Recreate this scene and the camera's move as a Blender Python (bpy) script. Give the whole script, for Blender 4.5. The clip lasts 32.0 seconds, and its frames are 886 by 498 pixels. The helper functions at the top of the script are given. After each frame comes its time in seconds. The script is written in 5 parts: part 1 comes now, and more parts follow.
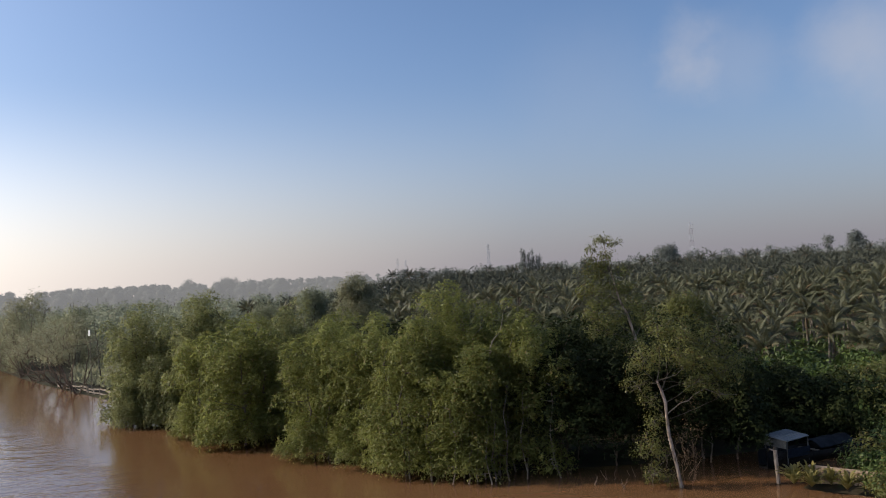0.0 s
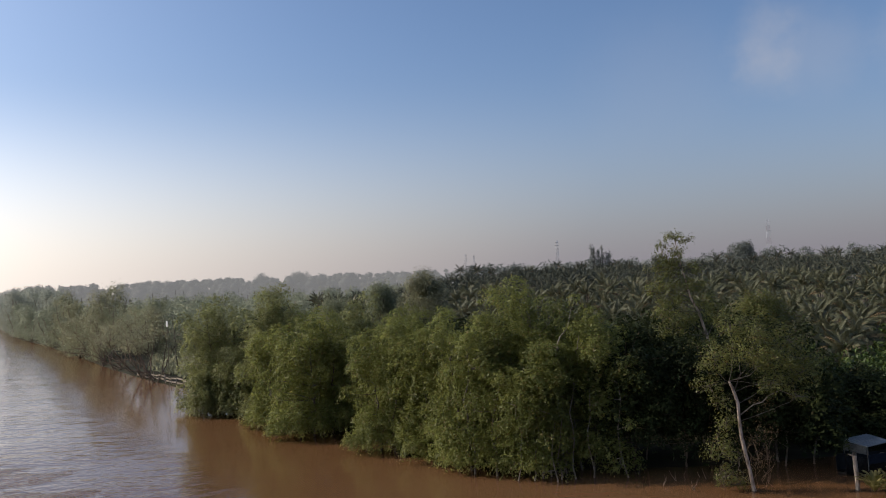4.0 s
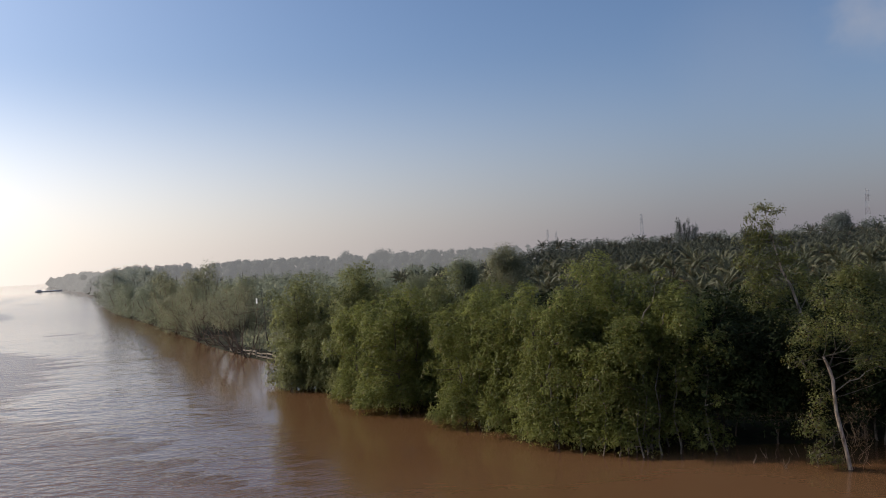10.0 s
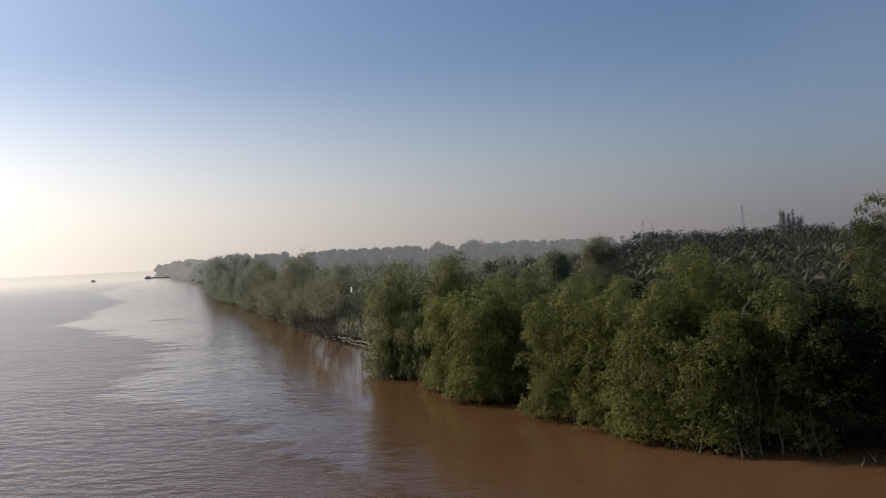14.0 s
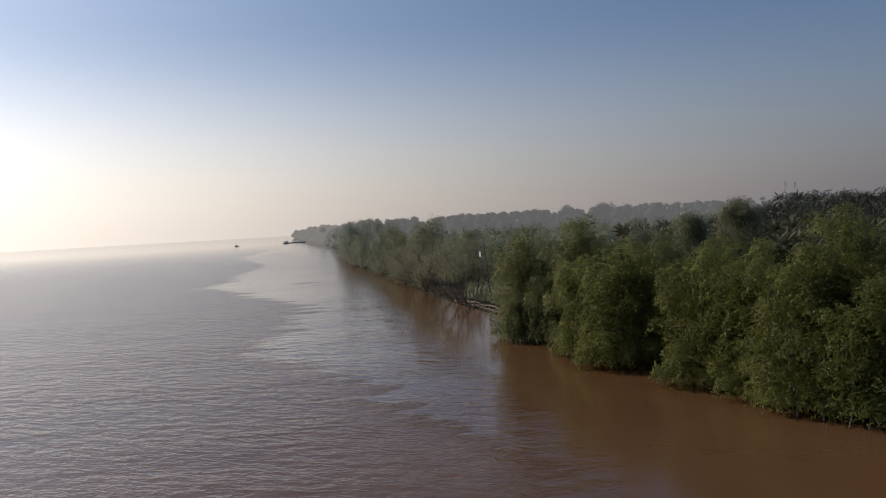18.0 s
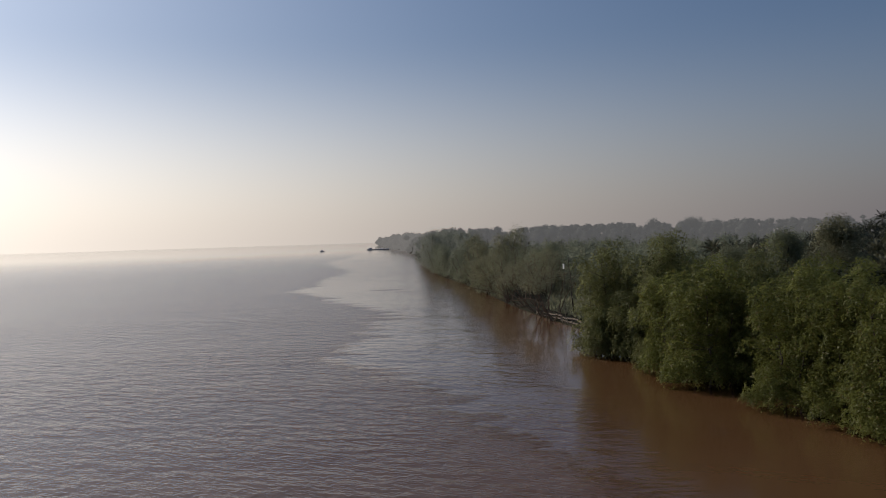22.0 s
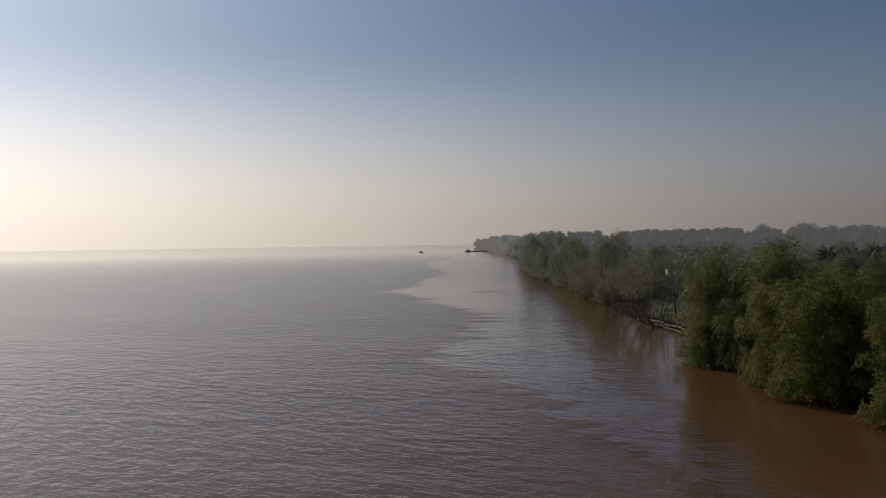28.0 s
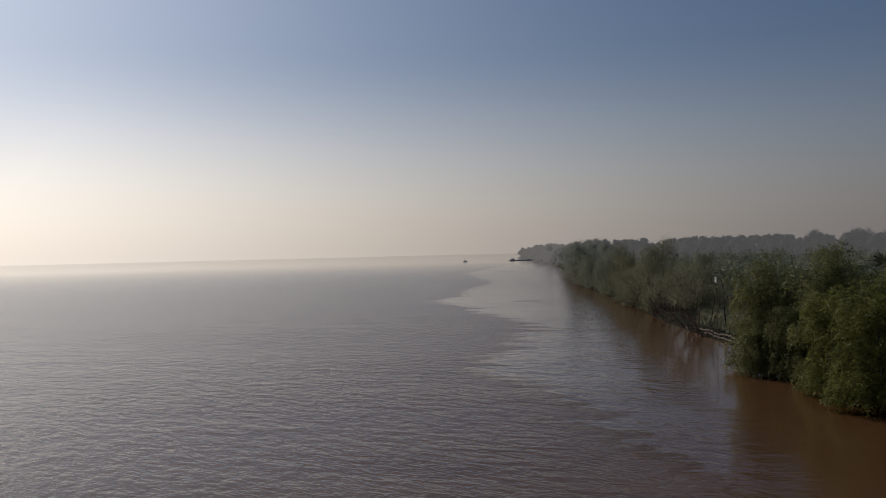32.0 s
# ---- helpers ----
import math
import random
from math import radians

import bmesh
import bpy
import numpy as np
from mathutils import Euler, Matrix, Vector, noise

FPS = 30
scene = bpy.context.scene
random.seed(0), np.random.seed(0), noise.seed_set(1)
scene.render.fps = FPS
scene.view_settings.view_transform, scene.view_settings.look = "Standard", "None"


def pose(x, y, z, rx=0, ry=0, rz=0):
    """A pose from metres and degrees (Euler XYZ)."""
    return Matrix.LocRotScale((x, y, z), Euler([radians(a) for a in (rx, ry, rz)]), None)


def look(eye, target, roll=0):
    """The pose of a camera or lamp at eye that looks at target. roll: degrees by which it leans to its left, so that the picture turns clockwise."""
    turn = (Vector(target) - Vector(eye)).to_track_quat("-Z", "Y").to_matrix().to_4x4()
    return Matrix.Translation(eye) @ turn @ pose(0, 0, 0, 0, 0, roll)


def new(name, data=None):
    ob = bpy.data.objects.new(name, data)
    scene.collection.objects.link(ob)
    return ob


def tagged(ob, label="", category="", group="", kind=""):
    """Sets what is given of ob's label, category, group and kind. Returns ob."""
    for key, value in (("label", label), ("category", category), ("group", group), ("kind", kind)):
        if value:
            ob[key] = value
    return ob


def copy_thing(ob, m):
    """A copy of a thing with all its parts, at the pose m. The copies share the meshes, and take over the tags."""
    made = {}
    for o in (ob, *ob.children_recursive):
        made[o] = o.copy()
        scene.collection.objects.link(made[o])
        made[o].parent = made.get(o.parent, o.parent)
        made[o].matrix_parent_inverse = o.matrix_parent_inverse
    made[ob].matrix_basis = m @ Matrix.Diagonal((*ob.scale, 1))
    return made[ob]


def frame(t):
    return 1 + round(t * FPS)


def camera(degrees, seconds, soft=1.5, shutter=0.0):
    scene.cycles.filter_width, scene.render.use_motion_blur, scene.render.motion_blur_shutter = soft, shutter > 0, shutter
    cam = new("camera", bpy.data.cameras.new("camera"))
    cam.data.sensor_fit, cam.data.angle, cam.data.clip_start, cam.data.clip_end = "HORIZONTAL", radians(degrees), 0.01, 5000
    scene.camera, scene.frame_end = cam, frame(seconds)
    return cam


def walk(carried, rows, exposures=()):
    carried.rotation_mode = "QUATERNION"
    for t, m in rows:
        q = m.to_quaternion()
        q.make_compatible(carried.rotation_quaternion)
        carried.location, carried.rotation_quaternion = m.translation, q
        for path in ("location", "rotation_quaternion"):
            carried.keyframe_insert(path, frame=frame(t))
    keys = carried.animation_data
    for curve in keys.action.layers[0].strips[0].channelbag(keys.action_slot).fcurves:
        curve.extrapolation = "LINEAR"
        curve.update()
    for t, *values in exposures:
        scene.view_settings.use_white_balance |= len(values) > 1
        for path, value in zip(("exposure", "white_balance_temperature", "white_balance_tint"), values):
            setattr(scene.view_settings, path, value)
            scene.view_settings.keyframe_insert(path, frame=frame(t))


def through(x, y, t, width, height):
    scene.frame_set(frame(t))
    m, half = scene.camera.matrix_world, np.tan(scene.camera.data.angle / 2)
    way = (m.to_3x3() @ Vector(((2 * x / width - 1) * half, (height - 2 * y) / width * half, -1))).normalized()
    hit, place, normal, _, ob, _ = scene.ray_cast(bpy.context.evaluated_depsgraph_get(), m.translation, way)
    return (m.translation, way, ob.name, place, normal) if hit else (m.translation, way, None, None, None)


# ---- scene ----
LENS = 57.55
ROWS = [  # seconds, x, y, z, turn to the left, tilt up, lean
    (0, 0.000, 0.000, 13.000, 0.000, 2.187, -3.148),
    (1, 0.074, 0.042, 12.981, 1.218, 2.149, -3.116),
    (2, 0.079, 0.011, 12.971, 2.596, 2.206, -2.952),
    (3, 0.082, 0.018, 12.965, 3.793, 2.227, -2.651),
    (6, 0.090, -0.074, 12.972, 7.063, 1.867, -2.821),
    (7, 0.075, -0.087, 12.966, 8.232, 1.847, -2.814),
    (8, 0.084, -0.082, 12.961, 9.023, 1.704, -2.939),
    (9, 0.107, -0.153, 12.947, 9.915, 1.330, -3.162),
    (10, 0.107, -0.149, 12.943, 10.718, 0.738, -3.203),
    (11, 0.092, -0.193, 12.945, 11.528, 0.569, -3.138),
    (12, 0.058, -0.212, 12.947, 13.047, 0.708, -3.088),
    (13, 0.057, -0.231, 12.964, 14.979, 0.633, -2.887),
    (14, 0.071, -0.278, 12.976, 17.252, 0.395, -2.740),
    (17, 0.017, -0.112, 12.977, 23.374, -1.532, -3.047),
    (18, -0.060, -0.030, 12.996, 26.442, -1.677, -3.188),
    (19, -0.093, 0.040, 12.992, 28.734, -1.389, -3.176),
    (20, -0.120, 0.046, 12.992, 30.111, -1.201, -2.549),
    (21, -0.180, 0.080, 13.003, 31.207, -1.040, -2.136),
    (22, -0.294, 0.152, 13.023, 32.233, -0.732, -1.728),
    (23, -0.310, 0.180, 13.048, 33.196, -0.593, -1.559),
    (24, -0.286, 0.121, 13.058, 34.785, -0.741, -1.576),
    (25, -0.296, 0.107, 13.079, 36.825, -0.702, -1.265),
    (28, -0.415, 0.090, 13.078, 39.180, -0.444, -0.837),
    (29, -0.403, 0.070, 13.079, 39.910, -0.126, -0.862),
    (30, -0.378, 0.037, 13.081, 40.532, 0.220, -1.095),
    (31, -0.399, 0.024, 13.082, 41.324, 0.293, -1.455),
    (32, -0.436, 0.043, 13.087, 42.300, 0.287, -1.361),
]


def aim(x, y, z, turn, tilt, lean):
    a, b = radians(turn), radians(tilt)
    way = Vector((-math.sin(a) * math.cos(b), math.cos(a) * math.cos(b), math.sin(b)))
    eye = Vector((x, y, z))
    return look(eye, eye + way * 50, lean)


EXPOSURES = [(0, -0.09), (3, -0.2), (6, -0.33), (9, -0.39), (13, -0.61), (14, -0.7), (17, -0.88), (19, -1.11), (22, -1.32), (25, -1.52), (28, -1.63), (32, -1.77)]
cam = camera(LENS, 32.0, soft=0.95)
walk(cam, [(r[0], aim(*r[1:])) for r in ROWS], EXPOSURES)

# ---- world, sun ----
SUN_AZ, SUN_EL = 84.0, 29.0   # degrees to the left of the first view, and above the horizon


def heading(az, dist, z=0.0):
    """A place by its bearing (degrees to the left of +y) and distance from the origin."""
    return Vector((-math.sin(radians(az)) * dist, math.cos(radians(az)) * dist, z))


class Nodes:
    """Short ways to add nodes to a tree."""

    def __init__(self, tree):
        self.tree = tree
        tree.nodes.clear()

    def link(self, a, b):
        self.tree.links.new(a, b)

    def put(self, socket, v):
        if isinstance(v, bpy.types.NodeSocket):
            self.link(v, socket)
        elif v is not None:
            socket.default_value = v

    def math(self, op, a, b=None, c=None, clamp=False):
        n = self.tree.nodes.new("ShaderNodeMath")
        n.operation, n.use_clamp = op, clamp
        for i, v in enumerate((a, b, c)):
            self.put(n.inputs[i], v)
        return n.outputs[0]

    def vec(self, op, a, b=None, scale=None):
        n = self.tree.nodes.new("ShaderNodeVectorMath")
        n.operation = op
        self.put(n.inputs[0], a)
        self.put(n.inputs[1], b)
        if scale is not None:
            self.put(n.inputs["Scale"], scale)
        return n.outputs["Value"] if op in ("DOT_PRODUCT", "LENGTH", "DISTANCE") else n.outputs[0]

    def mix(self, fac, a, b, blend="MIX"):
        n = self.tree.nodes.new("ShaderNodeMix")
        n.data_type, n.blend_type = "RGBA", blend
        self.put(n.inputs[0], fac)
        self.put(n.inputs[6], a)
        self.put(n.inputs[7], b)
        return n.outputs[2]

    def noise(self, vector, scale, detail=3.0, rough=0.55, out=0):
        n = self.tree.nodes.new("ShaderNodeTexNoise")
        self.put(n.inputs["Vector"], vector)
        n.inputs["Scale"].default_value = scale
        n.inputs["Detail"].default_value = detail
        n.inputs["Roughness"].default_value = rough
        return n.outputs[out]

    def ramp(self, fac, lo, hi, a=0.0, b=1.0, smooth=True):
        n = self.tree.nodes.new("ShaderNodeMapRange")
        n.interpolation_type = "SMOOTHSTEP" if smooth else "LINEAR"
        self.put(n.inputs[0], fac)
        for i, v in enumerate((lo, hi, a, b)):
            n.inputs[i + 1].default_value = v
        return n.outputs[0]

    def combine(self, x, y, z):
        n = self.tree.nodes.new("ShaderNodeCombineXYZ")
        for i, v in enumerate((x, y, z)):
            self.put(n.inputs[i], v)
        return n.outputs[0]

    def split(self, v):
        n = self.tree.nodes.new("ShaderNodeSeparateXYZ")
        self.put(n.inputs[0], v)
        return n.outputs

    def position(self):
        return self.tree.nodes.new("ShaderNodeNewGeometry").outputs["Position"]


def rgb(r, g, b):
    return (r, g, b, 1.0)


world = bpy.data.worlds.new("sky")
scene.world = world
world.use_nodes = True
W = Nodes(world.node_tree)
way = W.tree.nodes.new("ShaderNodeTexCoord").outputs["Generated"]
wx, wy, wz = W.split(way)
up = W.math("MAXIMUM", wz, 0.004)
lifted = W.vec("NORMALIZE", W.combine(wx, wy, up))
sky = W.tree.nodes.new("ShaderNodeTexSky")
sky.sky_type = "NISHITA"
sky.sun_disc = False
sky.sun_elevation, sky.sun_rotation = radians(SUN_EL), radians(-SUN_AZ)
sky.air_density, sky.dust_density, sky.ozone_density = 1.0, 0.4, 3.0
W.link(lifted, sky.inputs[0])
# morning haze low over the land, thicker and warmer towards a fitted glow centre
sunway = heading(SUN_AZ, math.cos(radians(SUN_EL)), math.sin(radians(SUN_EL)))
glow_middle = heading(92.0, math.cos(radians(23.0)), math.sin(radians(23.0)))   # glow centre fitted to the sky's brightness, apart from the sun's own bearing
near_glow = W.vec("DOT_PRODUCT", lifted, tuple(glow_middle))
haze_colour = W.mix(W.ramp(near_glow, -0.1, 0.6, smooth=False), rgb(1.74, 1.64, 1.95), rgb(4.0, 3.5, 3.3))
low = W.math("POWER", W.math("DIVIDE", up, 0.142), 1.6)
haze = W.math("MULTIPLY", W.math("POWER", 2.718, W.math("MULTIPLY", low, -1.0)), 0.97)
colour = W.mix(haze, W.vec("MULTIPLY", sky.outputs[0], (0.80, 0.835, 0.925)), haze_colour)
# the wide glow of the haze round that fitted centre, warmer near the horizon
for close, most, low_tint, high_tint in ((5.05, 0.71, (0.0, 0.0, 0.0), (10.2, 10.4, 10.9)), (3.6, 0.66, (28.0, 25.2, 22.0), (0.0, 0.0, 0.0))):
    lobe = W.math("MINIMUM", W.math("POWER", 2.718, W.math("MULTIPLY", W.math("SUBTRACT", near_glow, 1.0), close)), most)
    glow = W.mix(W.ramp(up, 0.03, 0.25), rgb(*low_tint), rgb(*high_tint))
    colour = W.vec("ADD", colour, W.vec("SCALE", glow, scale=lobe))
# thin broken clouds
wisps = W.noise(lifted, 7.0, 5.0, 0.6)
for az, el, wide, much in ((-17.7, 15.2, 1.9, 0.26), (-17.7, 14.0, 1.9, 0.24), (-17.8, 12.5, 1.7, 0.22), (-20.6, 13.4, 2.8, 0.2), (-27.4, 13.0, 2.8, 0.34), (-30.5, 12.6, 4.5, 0.35), (-10.5, 13.0, 4.5, 0.1)):
    spot = heading(az, math.cos(radians(el)), math.sin(radians(el)))
    off = W.vec("DISTANCE", lifted, tuple(spot))
    patch = W.ramp(W.math("ADD", off, W.math("MULTIPLY", W.math("SUBTRACT", wisps, 0.5), 0.09)), radians(wide * 1.5), radians(wide * 0.2), 0.0, much)
    colour = W.mix(patch, colour, rgb(3.7, 3.75, 4.2))
bg = W.tree.nodes.new("ShaderNodeBackground")
W.link(colour, bg.inputs[0])
bg.inputs[1].default_value = 0.15
W.link(bg.outputs[0], W.tree.nodes.new("ShaderNodeOutputWorld").inputs[0])

sun = new("sun", bpy.data.lights.new("sun", "SUN"))
sun.data.energy, sun.data.angle, sun.data.color = 5.0, radians(0.6), (1.0, 0.87, 0.70)
sun.matrix_world = look(sunway * 100, (0, 0, 0))

# ---- materials ----
def material(name):
    m = bpy.data.materials.new(name)
    m.use_nodes = True
    return m, Nodes(m.node_tree)


def finish(n, shader):
    n.link(shader, n.tree.nodes.new("ShaderNodeOutputMaterial").inputs[0])


def principled(n, colour, rough, normal=None, metal=0.0, spec=0.5):
    b = n.tree.nodes.new("ShaderNodeBsdfPrincipled")
    n.put(b.inputs["Base Color"], colour)
    n.put(b.inputs["Roughness"], rough)
    n.put(b.inputs["Metallic"], metal)
    b.inputs["Specular IOR Level"].default_value = spec
    if normal is not None:
        n.link(normal, b.inputs["Normal"])
    return b


def bump(n, height, strength, distance):
    b = n.tree.nodes.new("ShaderNodeBump")
    b.inputs["Strength"].default_value = strength
    b.inputs["Distance"].default_value = distance
    n.put(b.inputs["Height"], height)
    return b.outputs[0]


def leaf_material(name, dark, light, dry, through, dry_share=0.06, rough=0.42, patch=0.35, glow=None, gloss=0.2):
    """Leaves: each its own tint, whole boughs lighter or darker, a few dry, and light shining through."""
    m, n = material(name)
    geo = n.tree.nodes.new("ShaderNodeNewGeometry")
    each = geo.outputs["Random Per Island"]
    bough = n.noise(geo.outputs["Position"], patch, 3.0)
    k = n.math("ADD", n.math("MULTIPLY", each, 0.4), n.math("MULTIPLY", n.ramp(bough, 0.3, 0.7), 0.6))
    c = n.mix(k, rgb(*dark), rgb(*light))
    c = n.mix(n.math("GREATER_THAN", n.math("FRACT", n.math("MULTIPLY", each, 37.7)), 1.0 - dry_share), c, rgb(*dry))
    b = principled(n, c, rough, spec=gloss)
    # emission that imitates the haze in front of distant leaves
    if glow:
        b.inputs["Emission Color"].default_value = rgb(*glow)
        b.inputs["Emission Strength"].default_value = 1.0
    t = n.tree.nodes.new("ShaderNodeBsdfTranslucent")
    n.link(n.mix(0.5, c, rgb(*light)), t.inputs[0])
    mixed = n.tree.nodes.new("ShaderNodeMixShader")
    mixed.inputs[0].default_value = through
    n.link(b.outputs[0], mixed.inputs[1])
    n.link(t.outputs[0], mixed.inputs[2])
    finish(n, mixed.outputs[0])
    return m


def plain(name, a, b, scale, rough=0.8, relief=0.3, depth=0.01, stretch=(1, 1, 1), metal=0.0, spots=None):
    """Two tones in broad and fine noise, with relief."""
    m, n = material(name)
    co = n.vec("MULTIPLY", n.tree.nodes.new("ShaderNodeTexCoord").outputs["Object"], stretch)
    fine = n.noise(co, scale * 6, 4.0)
    broad = n.noise(co, scale, 3.0)
    k = n.ramp(n.math("ADD", n.math("MULTIPLY", fine, 0.5), n.math("MULTIPLY", broad, 0.5)), 0.36, 0.64)
    c = n.mix(k, rgb(*a), rgb(*b))
    if spots:
        c = n.mix(n.ramp(n.noise(co, scale * 2.3, 5.0), 0.55, 0.68), c, rgb(*spots))
    finish(n, principled(n, c, rough, bump(n, fine, relief, depth), metal, 0.18).outputs[0])
    return m


LEAF_MANGROVE = leaf_material("mangrove_leaf", (0.058, 0.073, 0.022), (0.252, 0.268, 0.077), (0.18, 0.13, 0.05), 0.54)
# mangrove leaf paled in colour for the haze on the farther trees
LEAF_MANGROVE_HAZED = leaf_material("hazed_mangrove_leaf", (0.09, 0.102, 0.042), (0.275, 0.285, 0.117), (0.18, 0.14, 0.06), 0.52)
LEAF_OLIVE = leaf_material("olive_leaf", (0.056, 0.065, 0.02), (0.182, 0.186, 0.056), (0.13, 0.09, 0.03), 0.38, 0.08)
# mangrove leaf darkened in colour to paint the deep shade at the hollow
LEAF_SHADED = leaf_material("shaded_mangrove_leaf", (0.01, 0.015, 0.005), (0.036, 0.046, 0.014), (0.05, 0.045, 0.02), 0.12, 0.03, 0.65, 0.35, None, 0.1)
LEAF_BROWN = leaf_material("withered_leaf", (0.05, 0.034, 0.018), (0.13, 0.09, 0.05), (0.16, 0.11, 0.06), 0.25, 0.2, 0.7)
LEAF_STRAP = leaf_material("strap_leaf", (0.035, 0.056, 0.012), (0.125, 0.165, 0.035), (0.2, 0.17, 0.06), 0.3, 0.08)
LEAF_BUSH = leaf_material("bush_leaf", (0.022, 0.042, 0.01), (0.09, 0.125, 0.03), (0.1, 0.08, 0.03), 0.12, 0.03, 0.5)
# the next four leaves have haze mixed into their colour, more with distance
LEAF_THIN = leaf_material("hazed_thin_leaf", (0.155, 0.16, 0.105), (0.285, 0.285, 0.18), (0.25, 0.2, 0.13), 0.62, 0.08, 0.6, 0.2, None, 0.2)
LEAF_BANK = leaf_material("hazed_bank_leaf", (0.155, 0.175, 0.115), (0.285, 0.3, 0.19), (0.25, 0.2, 0.13), 0.62, 0.05, 0.6, 0.12, None, 0.2)
LEAF_HAZE_MID = leaf_material("hazed_upriver_leaf", (0.175, 0.195, 0.145), (0.285, 0.305, 0.22), (0.27, 0.23, 0.17), 0.6, 0.04, 0.75, 0.08, None, 0.05)
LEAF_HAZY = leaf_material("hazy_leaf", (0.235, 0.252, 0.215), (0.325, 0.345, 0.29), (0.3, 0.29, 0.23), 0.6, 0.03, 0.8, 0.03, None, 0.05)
# skyline leaves greyed and lightened to paint in the haze
LEAF_RIDGE_HAZED = leaf_material("hazed_ridge_leaf", (0.108, 0.12, 0.112), (0.168, 0.182, 0.162), (0.1, 0.1, 0.08), 0.15, 0.03, 0.8, 0.05, None, 0.05)
# woods of the far backdrop, with the haze before them painted in as emission
LEAF_FAR = leaf_material("haze_glow_far_leaf", (0.05, 0.056, 0.05), (0.08, 0.086, 0.075), (0.08, 0.08, 0.07), 0.3, 0.03, 0.8, 0.02, (0.305, 0.3, 0.302), 0.05)
LEAF_MIST = leaf_material("haze_glow_headland_leaf", (0.06, 0.065, 0.06), (0.09, 0.095, 0.085), (0.08, 0.08, 0.07), 0.3, 0.03, 0.8, 0.02, (0.55, 0.518, 0.498), 0.05)
LEAF_BEND = leaf_material("haze_glow_bend_leaf", (0.07, 0.078, 0.068), (0.11, 0.118, 0.1), (0.1, 0.1, 0.08), 0.3, 0.03, 0.8, 0.02, (0.40, 0.38, 0.365), 0.05)
FROND = leaf_material("palm_frond", (0.035, 0.042, 0.018), (0.15, 0.148, 0.088), (0.16, 0.12, 0.06), 0.25, 0.05, 0.5, 0.5, None, 0.2)
# far fronds carry haze in their colour: greyer, with less contrast
FROND_HAZED = leaf_material("hazed_frond", (0.042, 0.048, 0.039), (0.1, 0.104, 0.076), (0.1, 0.09, 0.06), 0.08, 0.04, 0.7, 0.1, None, 0.06)
FROND_DRY = leaf_material("dry_frond", (0.07, 0.048, 0.024), (0.15, 0.105, 0.055), (0.17, 0.12, 0.06), 0.08, 0.2, 0.6)
BARK_PALE = plain("pale_bark", (0.19, 0.145, 0.11), (0.5, 0.4, 0.32), 1.2, 0.85, 0.5, 0.03, (1, 1, 0.35), spots=(0.13, 0.10, 0.07))
BARK_GREY = plain("grey_bark", (0.06, 0.05, 0.04), (0.15, 0.13, 0.105), 1.5, 0.9, 0.6, 0.03, (1, 1, 0.3))
BARK_BROWN = plain("brown_bark", (0.085, 0.06, 0.042), (0.19, 0.14, 0.10), 1.4, 0.9, 0.6, 0.03, (1, 1, 0.3))
BARK_SLIM = plain("slim_bark", (0.10, 0.085, 0.065), (0.27, 0.23, 0.18), 1.2, 0.85, 0.5, 0.03, (1, 1, 0.35))
BARK_PALM = plain("palm_bark", (0.08, 0.07, 0.055), (0.19, 0.165, 0.135), 1.5, 0.9, 0.7, 0.04, (0.4, 0.4, 3.0))
WOOD_OLD = plain("weathered_wood", (0.14, 0.115, 0.09), (0.30, 0.25, 0.20), 2.0, 0.85, 0.4, 0.01, (1, 1, 1))
WOOD_DARK = plain("dark_wet_wood", (0.03, 0.026, 0.022), (0.09, 0.075, 0.06), 1.5, 0.7, 0.4, 0.01)
CONCRETE = plain("stained_concrete", (0.22, 0.16, 0.11), (0.36, 0.27, 0.19), 0.8, 0.9, 0.4, 0.01, spots=(0.16, 0.13, 0.09))
ROOF_SHEET = plain("grey_roof_sheet", (0.14, 0.155, 0.17), (0.24, 0.255, 0.265), 0.7, 0.65, 0.15, 0.005, spots=(0.25, 0.24, 0.22))
PAINT_WHITE = plain("white_paint", (0.70, 0.70, 0.68), (0.82, 0.82, 0.80), 1.0, 0.6, 0.1, 0.003)
# boat's white, blue and tarpaulin darkened in colour for the shade under trees
WHITE_SHADED = plain("shade_darkened_white_paint", (0.06, 0.063, 0.063), (0.11, 0.113, 0.11), 1.2, 0.7, 0.2, 0.004, spots=(0.1, 0.09, 0.08))
PAINT_BLUE = plain("shade_darkened_blue_paint", (0.007, 0.011, 0.02), (0.014, 0.022, 0.036), 1.0, 0.6, 0.2, 0.004)
TARPAULIN = plain("shade_darkened_tarpaulin", (0.008, 0.009, 0.011), (0.02, 0.022, 0.026), 1.0, 0.7, 0.3, 0.01)
# tower bands muted towards the sky's grey, haze put into the paint
BAND_RED = plain("hazed_red_band", (0.26, 0.24, 0.26), (0.30, 0.28, 0.30), 1.0, 0.8, 0.1, 0.003)
BAND_WHITE = plain("hazed_white_band", (0.44, 0.45, 0.49), (0.50, 0.51, 0.55), 1.0, 0.8, 0.1, 0.003)
STEEL = plain("grey_steel", (0.20, 0.21, 0.23), (0.28, 0.29, 0.31), 1.0, 0.6, 0.1, 0.003)
# steel lightened so that the towers look faint through haze
TOWER_HAZED = plain("haze_paled_steel", (0.42, 0.43, 0.46), (0.5, 0.51, 0.54), 1.0, 0.7, 0.1, 0.003)
# hull wood blackened to stand for the shade of the canopy over it
HULL_SHADED = plain("shade_darkened_wood", (0.008, 0.007, 0.006), (0.026, 0.022, 0.018), 1.5, 0.75, 0.4, 0.01)
